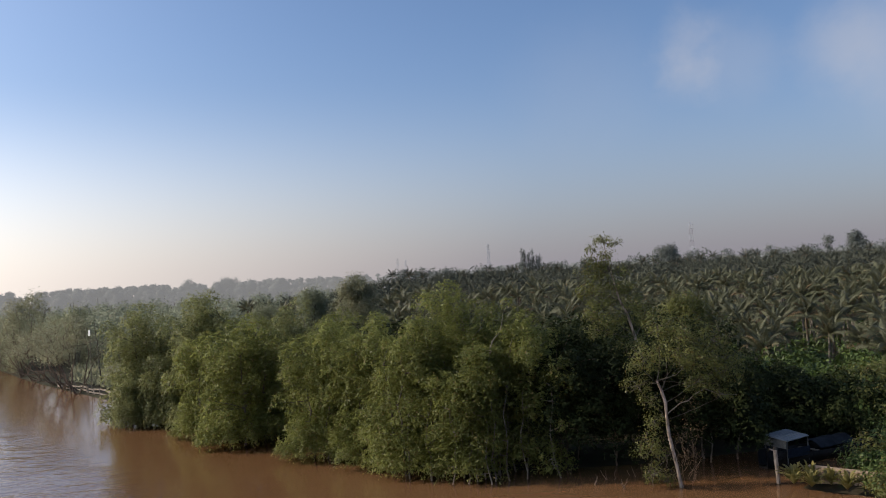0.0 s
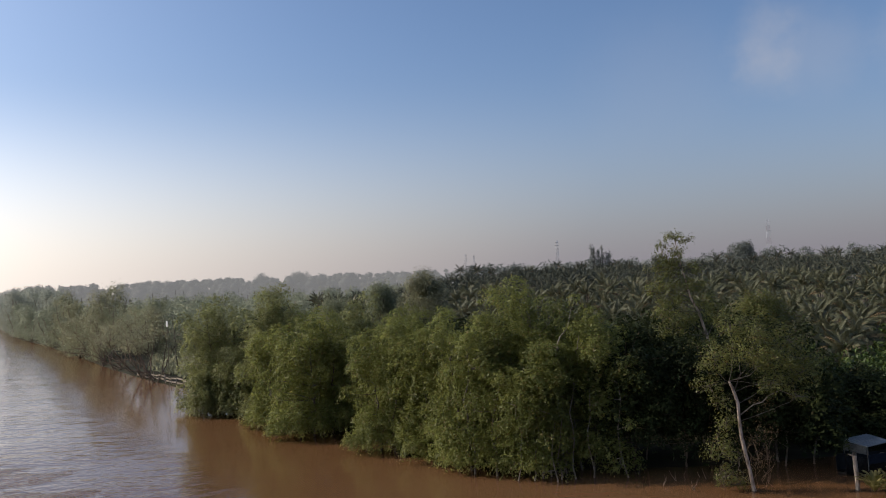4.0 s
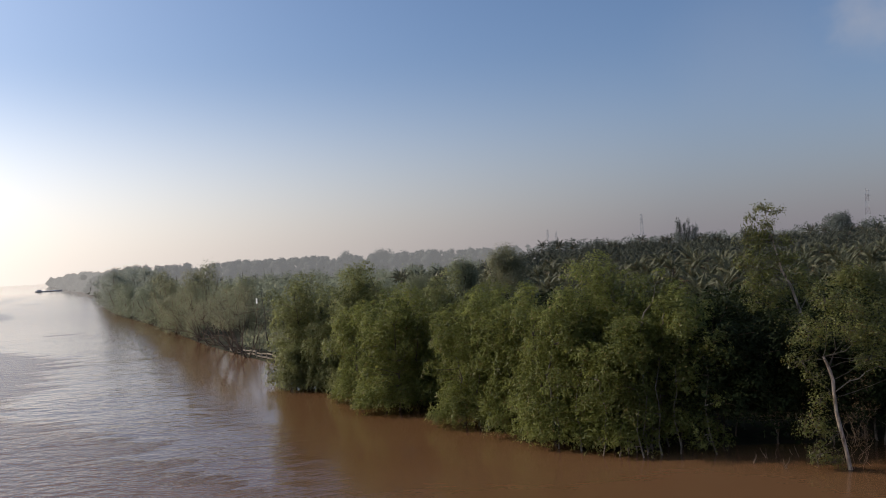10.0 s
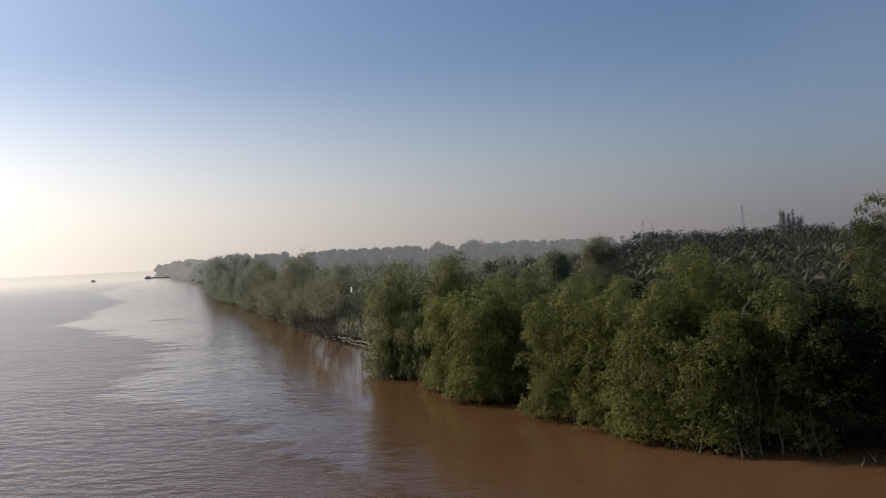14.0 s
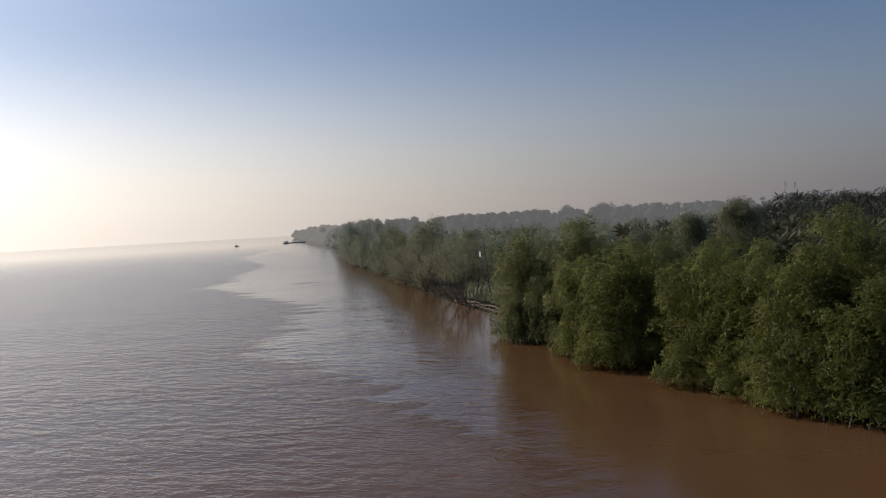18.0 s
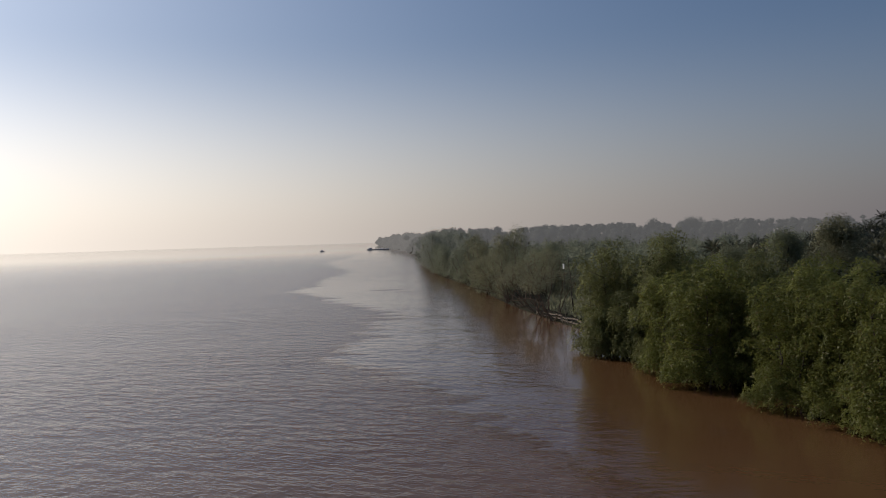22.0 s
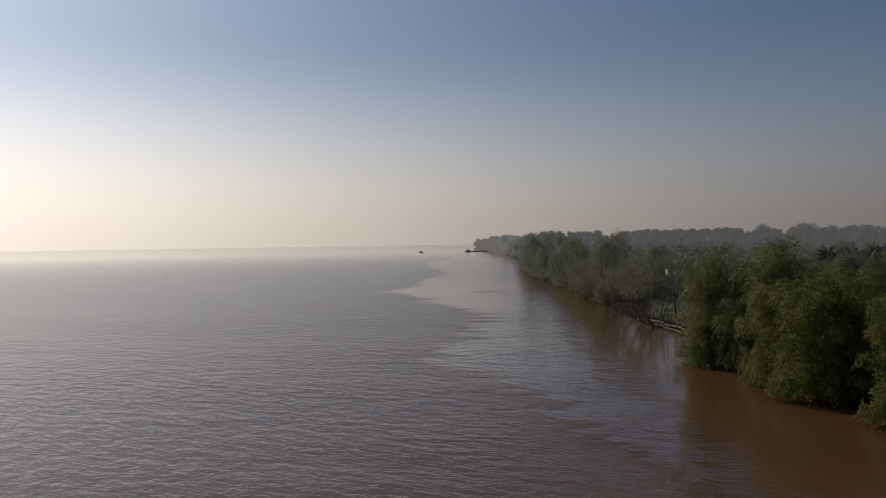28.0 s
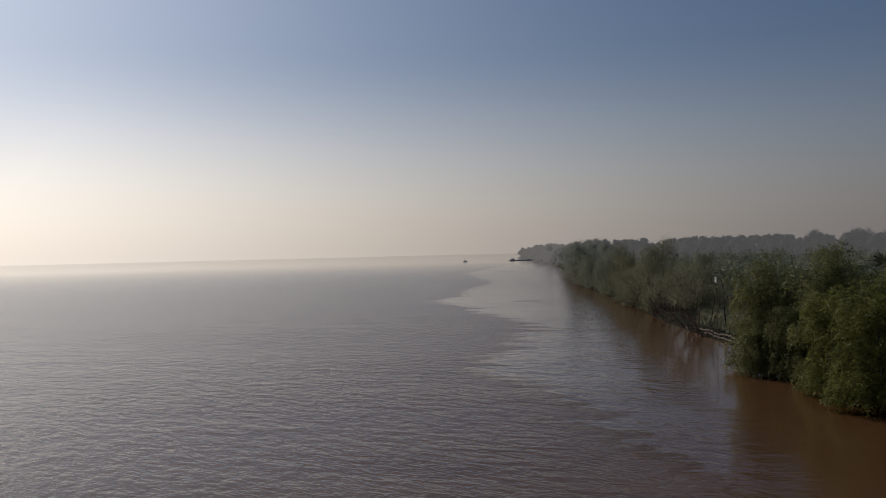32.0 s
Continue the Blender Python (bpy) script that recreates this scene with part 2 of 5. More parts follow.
# hulls of the far boats made pale in place of the haze before them
HULL_HAZED = plain("haze_paled_hull", (0.62, 0.6, 0.58), (0.75, 0.72, 0.7), 0.3, 0.8, 0.2, 0.01)


def ground_material():
    m, n = material("silt_and_leaf_litter")
    p = n.position()
    c = n.mix(n.ramp(n.noise(p, 0.15, 4.0), 0.35, 0.65), rgb(0.028, 0.024, 0.016), rgb(0.055, 0.046, 0.028))
    c = n.mix(n.ramp(n.noise(p, 1.7, 4.0), 0.5, 0.7), c, rgb(0.025, 0.04, 0.013))
    finish(n, principled(n, c, 0.9, bump(n, n.noise(p, 4.0, 5.0), 0.6, 0.08), spec=0.08).outputs[0])
    return m


def water_material():
    """Silty river: a calm strip along the bank, wind-ruffled open water with fingers of calm in it."""
    m, n = material("silty_river_water")
    p = n.position()
    px, py, _ = n.split(p)
    a = radians(33.0)
    along = n.math("ADD", n.math("MULTIPLY", px, -math.sin(a)), n.math("MULTIPLY", py, math.cos(a)))
    off = n.math("ADD", n.math("MULTIPLY", px, -math.cos(a)), n.math("MULTIPLY", py, -math.sin(a)))

    def line(stops):
        """Distance off the axis for each distance along it."""
        curve = n.tree.nodes.new("ShaderNodeValToRGB")
        n.link(n.math("DIVIDE", along, 600.0), curve.inputs[0])
        for i, (at, o) in enumerate(stops):
            e = curve.color_ramp.elements[i] if i < 2 else curve.color_ramp.elements.new(at / 600)
            e.position, e.color = at / 600, rgb(*((o + 20) / 100,) * 3)
        return n.math("SUBTRACT", n.math("MULTIPLY", curve.outputs[0], 100.0), 20.0)

    # open water ruffled by the wind, with fingers of calm reaching into it
    middle = line(((40, -10), (74, 2), (88, 9), (102, 12), (122, 7), (146, 8), (172, 19), (218, 38), (245, 34), (277, 38), (345, 35), (400, 46), (500, 66)))
    streak = n.noise(n.combine(n.math("MULTIPLY", along, 0.17), n.math("MULTIPLY", off, 0.026), 0.0), 1.0, 6.0, 0.7)
    edge = n.math("ADD", n.math("SUBTRACT", off, middle), n.math("MULTIPLY", n.math("SUBTRACT", streak, 0.5), 30.0))
    far = n.vec("LENGTH", p)
    ruffled = n.math("MULTIPLY", n.ramp(edge, -0.8, 2.4), n.ramp(far, 1050.0, 100.0, smooth=False))
    # two small patches of wind out on the calm water
    for at, o, long, wide_off in ((212, 12.5, 2.6, 5.5), (530, 46, 8.0, 8.0)):
        a2 = n.math("POWER", n.math("DIVIDE", n.math("SUBTRACT", along, float(at)), long), 2.0)
        o2 = n.math("POWER", n.math("DIVIDE", n.math("SUBTRACT", off, o), wide_off), 2.0)
        ruffled = n.math("MAXIMUM", ruffled, n.ramp(n.math("ADD", n.math("ADD", a2, o2), n.math("MULTIPLY", streak, 0.8)), 1.6, 0.7, 0.0, 0.9))
    # smooth water in the shelter of the bank
    lee = line(((40, -11), (64, -11), (87, -8), (110, -6.5), (144, -5.5), (192, -4.5), (262, -2), (326, 1), (520, 11)))
    open_water = n.ramp(n.math("ADD", n.math("SUBTRACT", off, lee), n.math("MULTIPLY", n.math("SUBTRACT", streak, 0.5), 7.0)), -2.2, 2.6)
    silt = n.mix(n.ramp(n.noise(p, 0.03, 4.0), 0.35, 0.7), rgb(0.124, 0.062, 0.027), rgb(0.152, 0.081, 0.04))
    q = n.combine(n.math("MULTIPLY", px, 0.55), py, 0.0)
    small = n.noise(q, 0.85, 3.0, 0.6)
    wide = n.noise(q, 0.22, 3.0, 0.55)
    gusts = n.ramp(n.noise(n.combine(n.math("MULTIPLY", along, 0.05), n.math("MULTIPLY", off, 0.015), 3.0), 1.0, 4.0, 0.6), 0.35, 0.65, 0.75, 1.2)
    # ripples flattened away from the viewpoint, to blend horizon and sky like haze
    calm = n.ramp(far, 1500.0, 200.0, 0.0, 1.0)
    h = n.math("ADD", n.math("MULTIPLY", small, n.math("ADD", n.math("MULTIPLY", ruffled, 0.5), n.math("ADD", 0.03, n.math("MULTIPLY", open_water, 0.5)))), n.math("MULTIPLY", wide, n.math("ADD", 0.08, n.math("MULTIPLY", open_water, 0.52))))
    h = n.math("MULTIPLY", h, gusts)
    # ripples too fine to see one by one far off
    fine = n.ramp(far, 50.0, 320.0, smooth=False)
    even = n.ramp(far, 1200.0, 200.0)
    rough = n.math("ADD", n.math("MULTIPLY", open_water, n.math("SUBTRACT", n.math("MULTIPLY", even, n.math("MULTIPLY", fine, 0.1)), 0.07)), n.math("ADD", n.math("MULTIPLY", ruffled, n.math("ADD", n.math("MULTIPLY", fine, -0.1), 0.17)), 0.13))
    b = principled(n, silt, rough, bump(n, n.math("MULTIPLY", h, calm), 0.7, 0.26))
    b.inputs["IOR"].default_value = 1.33
    finish(n, b.outputs[0])
    return m


GROUND, WATER = ground_material(), water_material()

# ---- mesh helpers ----
def rng_of(seed):
    return np.random.default_rng(seed)


def mesh_of(name, verts, faces, mat, smooth=False):
    """A mesh from an (n, 3) array and an (m, 3 or 4) array, or a list of such pairs laid together."""
    if isinstance(verts, list):
        base, vs, fs = 0, [], []
        for v, f in zip(verts, faces):
            vs.append(np.asarray(v, float))
            fs.append(np.asarray(f, int) + base)
            base += len(v)
        verts = np.concatenate(vs)
        faces = np.concatenate(fs)
    me = bpy.data.meshes.new(name)
    k = faces.shape[1]
    me.vertices.add(len(verts))
    me.vertices.foreach_set("co", np.asarray(verts, np.float32).ravel())
    me.loops.add(faces.size)
    me.loops.foreach_set("vertex_index", faces.astype(np.int32).ravel())
    me.polygons.add(len(faces))
    me.polygons.foreach_set("loop_start", np.arange(0, faces.size, k, dtype=np.int32))
    me.polygons.foreach_set("loop_total", np.full(len(faces), k, np.int32))
    if smooth:
        me.polygons.foreach_set("use_smooth", np.ones(len(faces), bool))
    me.materials.append(mat)
    me.update(calc_edges=True)
    return me


def part(name, me, parent=None, label="", at=None):
    ob = new(name, me)
    if parent is not None:
        ob.parent = parent
    if at is not None:
        ob.matrix_basis = at
    return tagged(ob, label) if label else ob


def thing(name, at, label, category, group="", kind=""):
    ob = new(name)
    ob.matrix_basis = at
    return tagged(ob, label, category, group, kind)


def bm_mesh(name, bm, mat, smooth=False):
    me = bpy.data.meshes.new(name)
    bm.normal_update()
    bm.to_mesh(me)
    bm.free()
    if smooth:
        for f in me.polygons:
            f.use_smooth = True
    me.materials.append(mat)
    return me


def box_mesh(name, size, mat, bevel=0.01, at=(0, 0, 0), turn=None):
    bm = bmesh.new()
    bmesh.ops.create_cube(bm, size=1.0)
    bmesh.ops.scale(bm, vec=size, verts=bm.verts)
    if bevel:
        bmesh.ops.bevel(bm, geom=bm.edges[:], offset=bevel, segments=1, affect="EDGES")
    if turn is not None:
        bmesh.ops.transform(bm, matrix=turn, verts=bm.verts)
    bmesh.ops.translate(bm, vec=at, verts=bm.verts)
    return bm_mesh(name, bm, mat)


def tube(path, radii, sides=7):
    """Verts and quads of a tapered tube along a path."""
    path = np.asarray(path, float)
    n = len(path)
    vs = []
    ang = np.linspace(0, 2 * np.pi, sides, endpoint=False)
    ref = np.array([0.31, 0.95, 0.05])
    for i in range(n):
        d = path[min(i + 1, n - 1)] - path[max(i - 1, 0)]
        d = d / (np.linalg.norm(d) + 1e-9)
        s = np.cross(d, ref)
        s /= np.linalg.norm(s) + 1e-9
        u = np.cross(s, d)
        vs.append(path[i] + radii[i] * (np.cos(ang)[:, None] * s + np.sin(ang)[:, None] * u))
    v = np.concatenate(vs)
    i, j = np.meshgrid(np.arange(n - 1), np.arange(sides), indexing="ij")
    a, b = (i * sides + j).ravel(), (i * sides + (j + 1) % sides).ravel()
    f = np.stack([a, b, b + sides, a + sides], 1)
    return v, f


def bent(r, a, b, wander, steps=7):
    """A wandering path from a to b."""
    a, b = np.asarray(a, float), np.asarray(b, float)
    t = np.linspace(0, 1, steps)[:, None]
    off = np.cumsum(r.normal(0, wander, (steps, 3)), 0)
    off -= off[0] + (off[-1] - off[0]) * t
    return a + (b - a) * t + off * [1, 1, 0.4]


def unit(r, n):
    v = r.normal(size=(n, 3))
    return v / np.linalg.norm(v, axis=1)[:, None]


def leaf_quads(r, at, length, width, droop=0.25, outward=None):
    """One folded leaf blade at each place."""
    n = len(at)
    if outward is None:
        outward = np.zeros((n, 3))
    nrm = outward + [0, 0, 0.4] + unit(r, n) * 0.6
    nrm /= np.linalg.norm(nrm, axis=1)[:, None] + 1e-9
    d = unit(r, n) - [0, 0, droop]
    d -= nrm * (d * nrm).sum(1)[:, None]
    d /= np.linalg.norm(d, axis=1)[:, None] + 1e-9
    s = np.cross(d, nrm)
    u = nrm
    ln = length * r.uniform(0.7, 1.3, (n, 1))
    w = width * r.uniform(0.7, 1.3, (n, 1))
    v = np.stack([at, at + d * ln * 0.45 + s * w * 0.5 + u * ln * 0.06, at + d * ln, at + d * ln * 0.45 - s * w * 0.5 + u * ln * 0.06], 1)
    return v.reshape(-1, 3), np.arange(4 * n).reshape(n, 4)


def lobe_leaves(r, lobes, per_area, leaf, clump=0.55, hang=1.0, fill=0.25, floor=0.1):
    """Leaf places and outward ways: clumps of leaves over ellipsoid lobes, uneven, with gaps, and some leaves within."""
    at, out = [], []
    for c, rad in lobes:
        c, rad = np.asarray(c, float), np.asarray(rad, float)
        area = 4 * np.pi * ((rad[0] * rad[1]) ** 1.6 / 3 + (rad[0] * rad[2]) ** 1.6 / 3 + (rad[1] * rad[2]) ** 1.6 / 3) ** (1 / 1.6)
        k = max(6, int(area / (clump * clump * 4.2)))
        d = unit(r, k)
        d[:, 2] = np.where(d[:, 2] < -0.3, d[:, 2] * 0.6, d[:, 2])
        centre = c + d * rad * (r.uniform(0.72, 1.1, (k, 1)))
        size = clump * r.uniform(0.5, 1.5, k)
        m = np.maximum(4, (per_area * area / k * size / clump).astype(int))
        which = np.repeat(np.arange(k), m)
        g = r.normal(0, 0.5, (len(which), 3)) * size[which][:, None] * [1, 1, hang]
        at.append(centre[which] + g)
        out.append(d[which] * 0.5 + g / size[which][:, None] * 0.9)
        f = int(per_area * area * fill)
        e = unit(r, f)
        at.append(c + e * rad * r.uniform(0.3, 0.85, (f, 1)))
        out.append(e * 0.5)
    at, out = np.concatenate(at), np.concatenate(out)
    keep = at[:, 2] > floor
    return at[keep], out[keep]


def uneven(p, scale, seed=0.0):
    """Soft noise between about -1 and 1 at the places p."""
    q = np.asarray(p) * scale + seed
    return (np.sin(q[:, 0] * 1.7 + 1.3 * np.sin(q[:, 1] * 1.1 + 2.0)) + np.sin(q[:, 1] * 1.9 + 1.4 * np.sin(q[:, 2] * 1.3)) + np.sin(q[:, 2] * 2.1 + 1.2 * np.sin(q[:, 0] * 1.5 + 1.0))) / 3


def rosettes(name, r, lobes, per_area, leaf, mat, gap=0.42, fill=0.2, floor=0.38, thin=-0.5, hanging=0.14):
    """Leaf rosettes at the twig ends all over the boughs, facing up and outwards, with gaps, hanging sprays, and some leaves within."""
    at, out = [], []
    for c, rad in lobes:
        c, rad = np.asarray(c, float), np.asarray(rad, float)
        area = 4 * np.pi * (rad[0] * (rad[1] + 2 * rad[2]) / 3)
        k = max(5, int(area / (gap * gap)))
        d = unit(r, k)
        d[:, 2] = np.where(d[:, 2] < -0.4, -d[:, 2], d[:, 2])
        lump = 1 + 0.16 * uneven(d * 2.6 + c, 1.0) + 0.1 * uneven(d * 6.0 + c, 1.0, 4.0)
        centre = c + d * rad * (lump * r.uniform(0.8, 1.12, k))[:, None]
        keep = uneven(centre, 1.5, c[0] * 0.1) + 0.3 * r.normal(size=k) > thin
        centre, d = centre[keep], d[keep]
        if not len(centre):
            continue
        # sprays that hang from some of the twig ends
        hang = r.random(len(centre)) < hanging
        for step in (1, 2):
            some = centre[hang] + np.stack([d[hang, 0] * 0.12 * step, d[hang, 1] * 0.12 * step, -0.27 * step * r.uniform(0.7, 1.3, hang.sum())], 1)
            centre, d = np.concatenate([centre, some]), np.concatenate([d, d[hang]])
            hang = np.concatenate([hang & (r.random(len(hang)) < 0.55), np.zeros(len(some), bool)])
        k = len(centre)
        m = np.maximum(3, (per_area * gap * gap * 0.8 * r.uniform(0.45, 1.55, k)).astype(int))
        which = np.repeat(np.arange(k), m)
        g = unit(r, len(which)) * [1, 1, 0.8]
        at.append(centre[which] + g * leaf * 0.55)
        out.append(d[which] * 0.75 + g * 0.7 + [0, 0, 0.25])
        f = int(per_area * area * fill)
        e = unit(r, f)
        at.append(c + e * rad * r.uniform(0.3, 0.8, (f, 1)))
        out.append(e * 0.5)
    at, out = np.concatenate(at), np.concatenate(out)
    keep = at[:, 2] > floor * r.uniform(0.2, 2.2, len(at))
    v, f = leaf_quads(r, at[keep], leaf * 1.05, leaf * 0.48, 0.3, out[keep])
    return mesh_of(name, v, f, mat)


def leafy(name, r, lobes, per_area, leaf, mat, **kw):
    at, out = lobe_leaves(r, lobes, per_area, leaf, **kw)
    v, f = leaf_quads(r, at, leaf * 1.1, leaf * 0.46, 0.35, out)
    return mesh_of(name, v, f, mat)


def tree(name, at, lobes, stems, label, leaf=0.2, per_area=26, mat=None, bark=None, seed=1, group="", limb=0.05, stem_r=0.13, clump=0.55, hang=1.2, fill=0.25, category="tree", twigs=0, gap=0, every=1):
    """A tree: stems as (foot, head) pairs, a limb to each lobe, and a leafy crown; places are relative to its foot."""
    r = rng_of(seed)
    ob = thing(name, at, label, category, group)
    heads = []
    for foot, head in stems:
        p = bent(r, foot, head, 0.16, 9)
        big = stem_r * r.uniform(0.8, 1.2)
        part("trunk", mesh_of("trunk", *tube(p, np.linspace(big * 1.25, big * 0.45, 9)), bark, True), ob)
        heads.append(p)
    for c, rad in (lobes[::every] if twigs >= 0 else []):
        best = min((p[k] for p in heads for k in range(3, 9)), key=lambda q: np.linalg.norm(q - np.asarray(c)) + 2.0 * max(0, q[2] - c[2]))
        p = bent(r, best, c, 0.12, 6)
        vs, fs = map(list, zip(tube(p, np.linspace(limb * 1.5, limb * 0.4, 6), 5)))
        for _ in range(twigs):
            e = np.asarray(c) + unit(r, 1)[0] * np.asarray(rad) * 0.95
            v, f = tube(bent(r, p[4], e, 0.1, 5), np.linspace(limb * 0.5, limb * 0.12, 5), 4)
            vs.append(v), fs.append(f)
        part("limb", mesh_of("limb", vs, fs, bark, True), ob)
    crown = rosettes("crown", r, lobes, per_area, leaf, mat, gap, fill, thin=-0.5 if gap < 0.42 else -0.75) if gap else leafy("crown", r, lobes, per_area, leaf, mat, clump=clump, hang=hang, fill=fill)
    part("crown", crown, ob)
    return ob


def boughs_in(r, count, low, top, width, size, flat=1.0, skirt=0):
    """Upright, uneven boughs over the outside of an upright egg, larger filling lobes inside it."""
    out = []
    for i in range(count):
        k = (i + 0.5) / count
        z = low + (top - low) * k
        w = width * 0.5 * math.sin(math.pi * (0.3 + 0.6 * k)) ** 0.48
        a = i * 2.399 + r.uniform(-0.5, 0.5)
        s = size * r.choice([0.55, 0.8, 1.05, 1.4]) * r.uniform(0.85, 1.15) * (0.8 + 0.4 * math.sin(math.pi * k))
        d = max(0.0, w - s * 0.5) * r.uniform(0.6, 1.2)
        tall = s * r.uniform(0.85, 1.2)
        out.append(((math.cos(a) * d, math.sin(a) * d * flat, min(z, top - tall * 0.7)), (s, s, tall)))
    for i in range(skirt):
        a = i * 6.283 / max(1, skirt) + r.uniform(-0.25, 0.25)
        s = size * r.uniform(0.6, 1.15)
        d = width * 0.5 * r.uniform(0.76, 1.0)
        out.append(((math.cos(a) * d, math.sin(a) * d * flat, r.uniform(0.3, 1.7)), (s, s, s * r.uniform(0.95, 1.3))))
    for k in (0.22, 0.45, 0.68, 0.85):
        w = width * 0.5 * math.sin(math.pi * (0.18 + 0.74 * k)) ** 0.7 * 0.55
        out.append(((0, 0, low + (top - low) * k), (w, w * flat, (top - low) * 0.14)))
    return out


def heads_in(r, count, low, top, width, size, hem):
    """A mangrove's crown: several leaning heads of unlike height, each a heap of small boughs, the outer ones hanging low."""
    out = []
    heads = max(4, int(width * 1.15))
    for h in range(heads):
        a = h * 2.399 + r.uniform(-0.4, 0.4)
        d = width * 0.37 * math.sqrt((h + 0.2) / heads) * r.uniform(0.85, 1.15)
        cx, cy = math.cos(a) * d, math.sin(a) * d
        crest = top if h == 0 else top * (1.0 - 0.34 * (d / (width * 0.42)) ** 2 * r.uniform(0.4, 1.3)) * r.uniform(0.9, 1.03)
        wide = width * r.uniform(0.17, 0.25)
        foot = hem if d > width * 0.2 else low + 1.0
        lean = r.uniform(0.0, 0.16)
        n = max(7, int(count * 2.5 / heads * (crest - foot) / (top - low)))
        for k in range(n):
            t = (k + 0.5) / n
            z = foot + (crest - foot) * t
            ring = wide * (0.55 + 0.6 * math.sin(math.pi * min(1.0, 0.15 + 0.8 * t))) * (1.0 if t < 0.72 else math.sqrt(max(0.05, 1 - ((t - 0.72) / 0.3) ** 2)))
            b = k * 2.399 + h + r.uniform(-0.5, 0.5)
            s = size * r.choice([0.45, 0.62, 0.8, 1.0]) * r.uniform(0.85, 1.15)
            e = ring * r.uniform(0.5, 1.1)
            x, y = cx * (1 + lean * t) + math.cos(b) * e, cy * (1 + lean * t) + math.sin(b) * e
            out.append(((x, y, max(0.35, min(z, crest - s * 0.8))), (s, s, s * r.uniform(0.8, 1.25))))
        if hem < 1.3 and d > width * 0.2:
            for _ in range(3):
                b, s = a + r.uniform(-1.1, 1.1), size * r.uniform(0.5, 0.85)
                out.append(((cx + math.cos(b) * wide * 0.9, cy + math.sin(b) * wide * 0.9, r.uniform(0.2, 1.5)), (s, s, s * r.uniform(0.9, 1.3))))
        out.append(((cx, cy, foot + (crest - foot) * 0.5), (wide * 0.75, wide * 0.75, (crest - foot) * 0.36)))
    for i in range(9 if hem < 0.5 else 0):
        a = i * 0.7
        out.append(((math.cos(a) * width * 0.24, math.sin(a) * width * 0.24, r.uniform(0.9, 1.8)), (size * 1.2, size * 1.2, size * 1.2)))
    for i in range(int(width * 4) if hem < 0.5 else 0):
        a, s = i * 6.283 / int(width * 4) + r.uniform(-0.2, 0.2), size * r.uniform(0.5, 0.9)
        d = width * r.uniform(0.33, 0.48)
        out.append(((math.cos(a) * d, math.sin(a) * d, r.uniform(0.3, 2.2)), (s, s, s * r.uniform(0.9, 1.3))))
    return out


def lobes_in(r, count, lo, hi, width, size):
    """Lobes scattered through an upright egg from height lo to hi."""
    out = []
    for i in range(count):
        z = lo + (hi - lo) * (i + 0.5) / count
        k = (z - lo) / (hi - lo)
        w = width * (0.55 + 0.75 * math.sin(math.pi * min(1, 0.25 + k * 0.8))) * 0.62
        a = i * 2.4 + r.uniform(-0.5, 0.5)
        d = w * r.uniform(0.25, 0.95)
        s = size * r.uniform(0.75, 1.25)
        out.append(((math.cos(a) * d, math.sin(a) * d, min(z, hi - s * 0.8)), (s, s, s * r.uniform(0.75, 1.05))))
    return out

# ---- ground and water ----
BANK = [(400, -260), (120, -20), (60, 22), (34, 38), (24, 43), (19.5, 46.5), (22, 48.4), (27, 50.6), (33, 54.6), (31, 58.4), (24.5, 57.0), (18, 55.6), (12, 54.4), (6, 54.2), (0, 55.8), (-6, 60.5), (-13, 67),
        (-20, 77), (-27, 87), (-33, 93), (-37, 97), (-45, 105), (-57, 119), (-71, 136), (-98, 172), (-124, 205), (-152, 238), (-190, 291),
        (-228, 344), (-290, 432), (-356, 523), (-466, 672), (-637, 894), (-825, 1133), (-1305, 1749), (-1200, 1850), (-300, 2300), (300, 4900)]
LAND = np.array(BANK + [(4900, 4900), (4900, -260)], float)


def inland(x, y):
    """Signed distance to the bank: positive on land."""
    x, y = np.asarray(x, float), np.asarray(y, float)
    inside = np.zeros(x.shape, bool)
    best = np.full(x.shape, 1e9)
    n = len(LAND)
    for i in range(n):
        (ax, ay), (bx, by) = LAND[i], LAND[(i + 1) % n]
        cross = ((ay > y) != (by > y)) & (x < (bx - ax) * (y - ay) / (by - ay + 1e-12) + ax)
        inside ^= cross
        if i < len(BANK) - 1:
            t = np.clip(((x - ax) * (bx - ax) + (y - ay) * (by - ay)) / ((bx - ax) ** 2 + (by - ay) ** 2), 0, 1)
            best = np.minimum(best, np.hypot(x - ax - t * (bx - ax), y - ay - t * (by - ay)))
    return np.where(inside, best, -best)


def make_ground():
    az = np.radians(np.concatenate([np.arange(-62, 80, 0.7), np.arange(80, 298, 6.0)]))
    rr = np.concatenate([[0.5, 15, 28], np.geomspace(36, 4950, 130)])
    A, R = np.meshgrid(az, rr)
    x, y = -np.sin(A) * R, np.cos(A) * R
    d = inland(x, y)
    z = np.clip(d * 0.22, -2.5, 0.55) + np.where(d > 4, 0.12 * np.sin(x * 0.21) * np.sin(y * 0.17), 0)
    v = np.stack([x.ravel(), y.ravel(), z.ravel()], 1)
    n, m = R.shape
    i, j = np.meshgrid(np.arange(n - 1), np.arange(m), indexing="ij")
    a, b = (i * m + j).ravel(), (i * m + (j + 1) % m).ravel()
    ob = part("ground", mesh_of("ground", v, np.stack([a, b, b + m, a + m], 1), GROUND, True))
    tagged(ob, "flat dark silt ground with leaf litter", "ground", kind="structure")


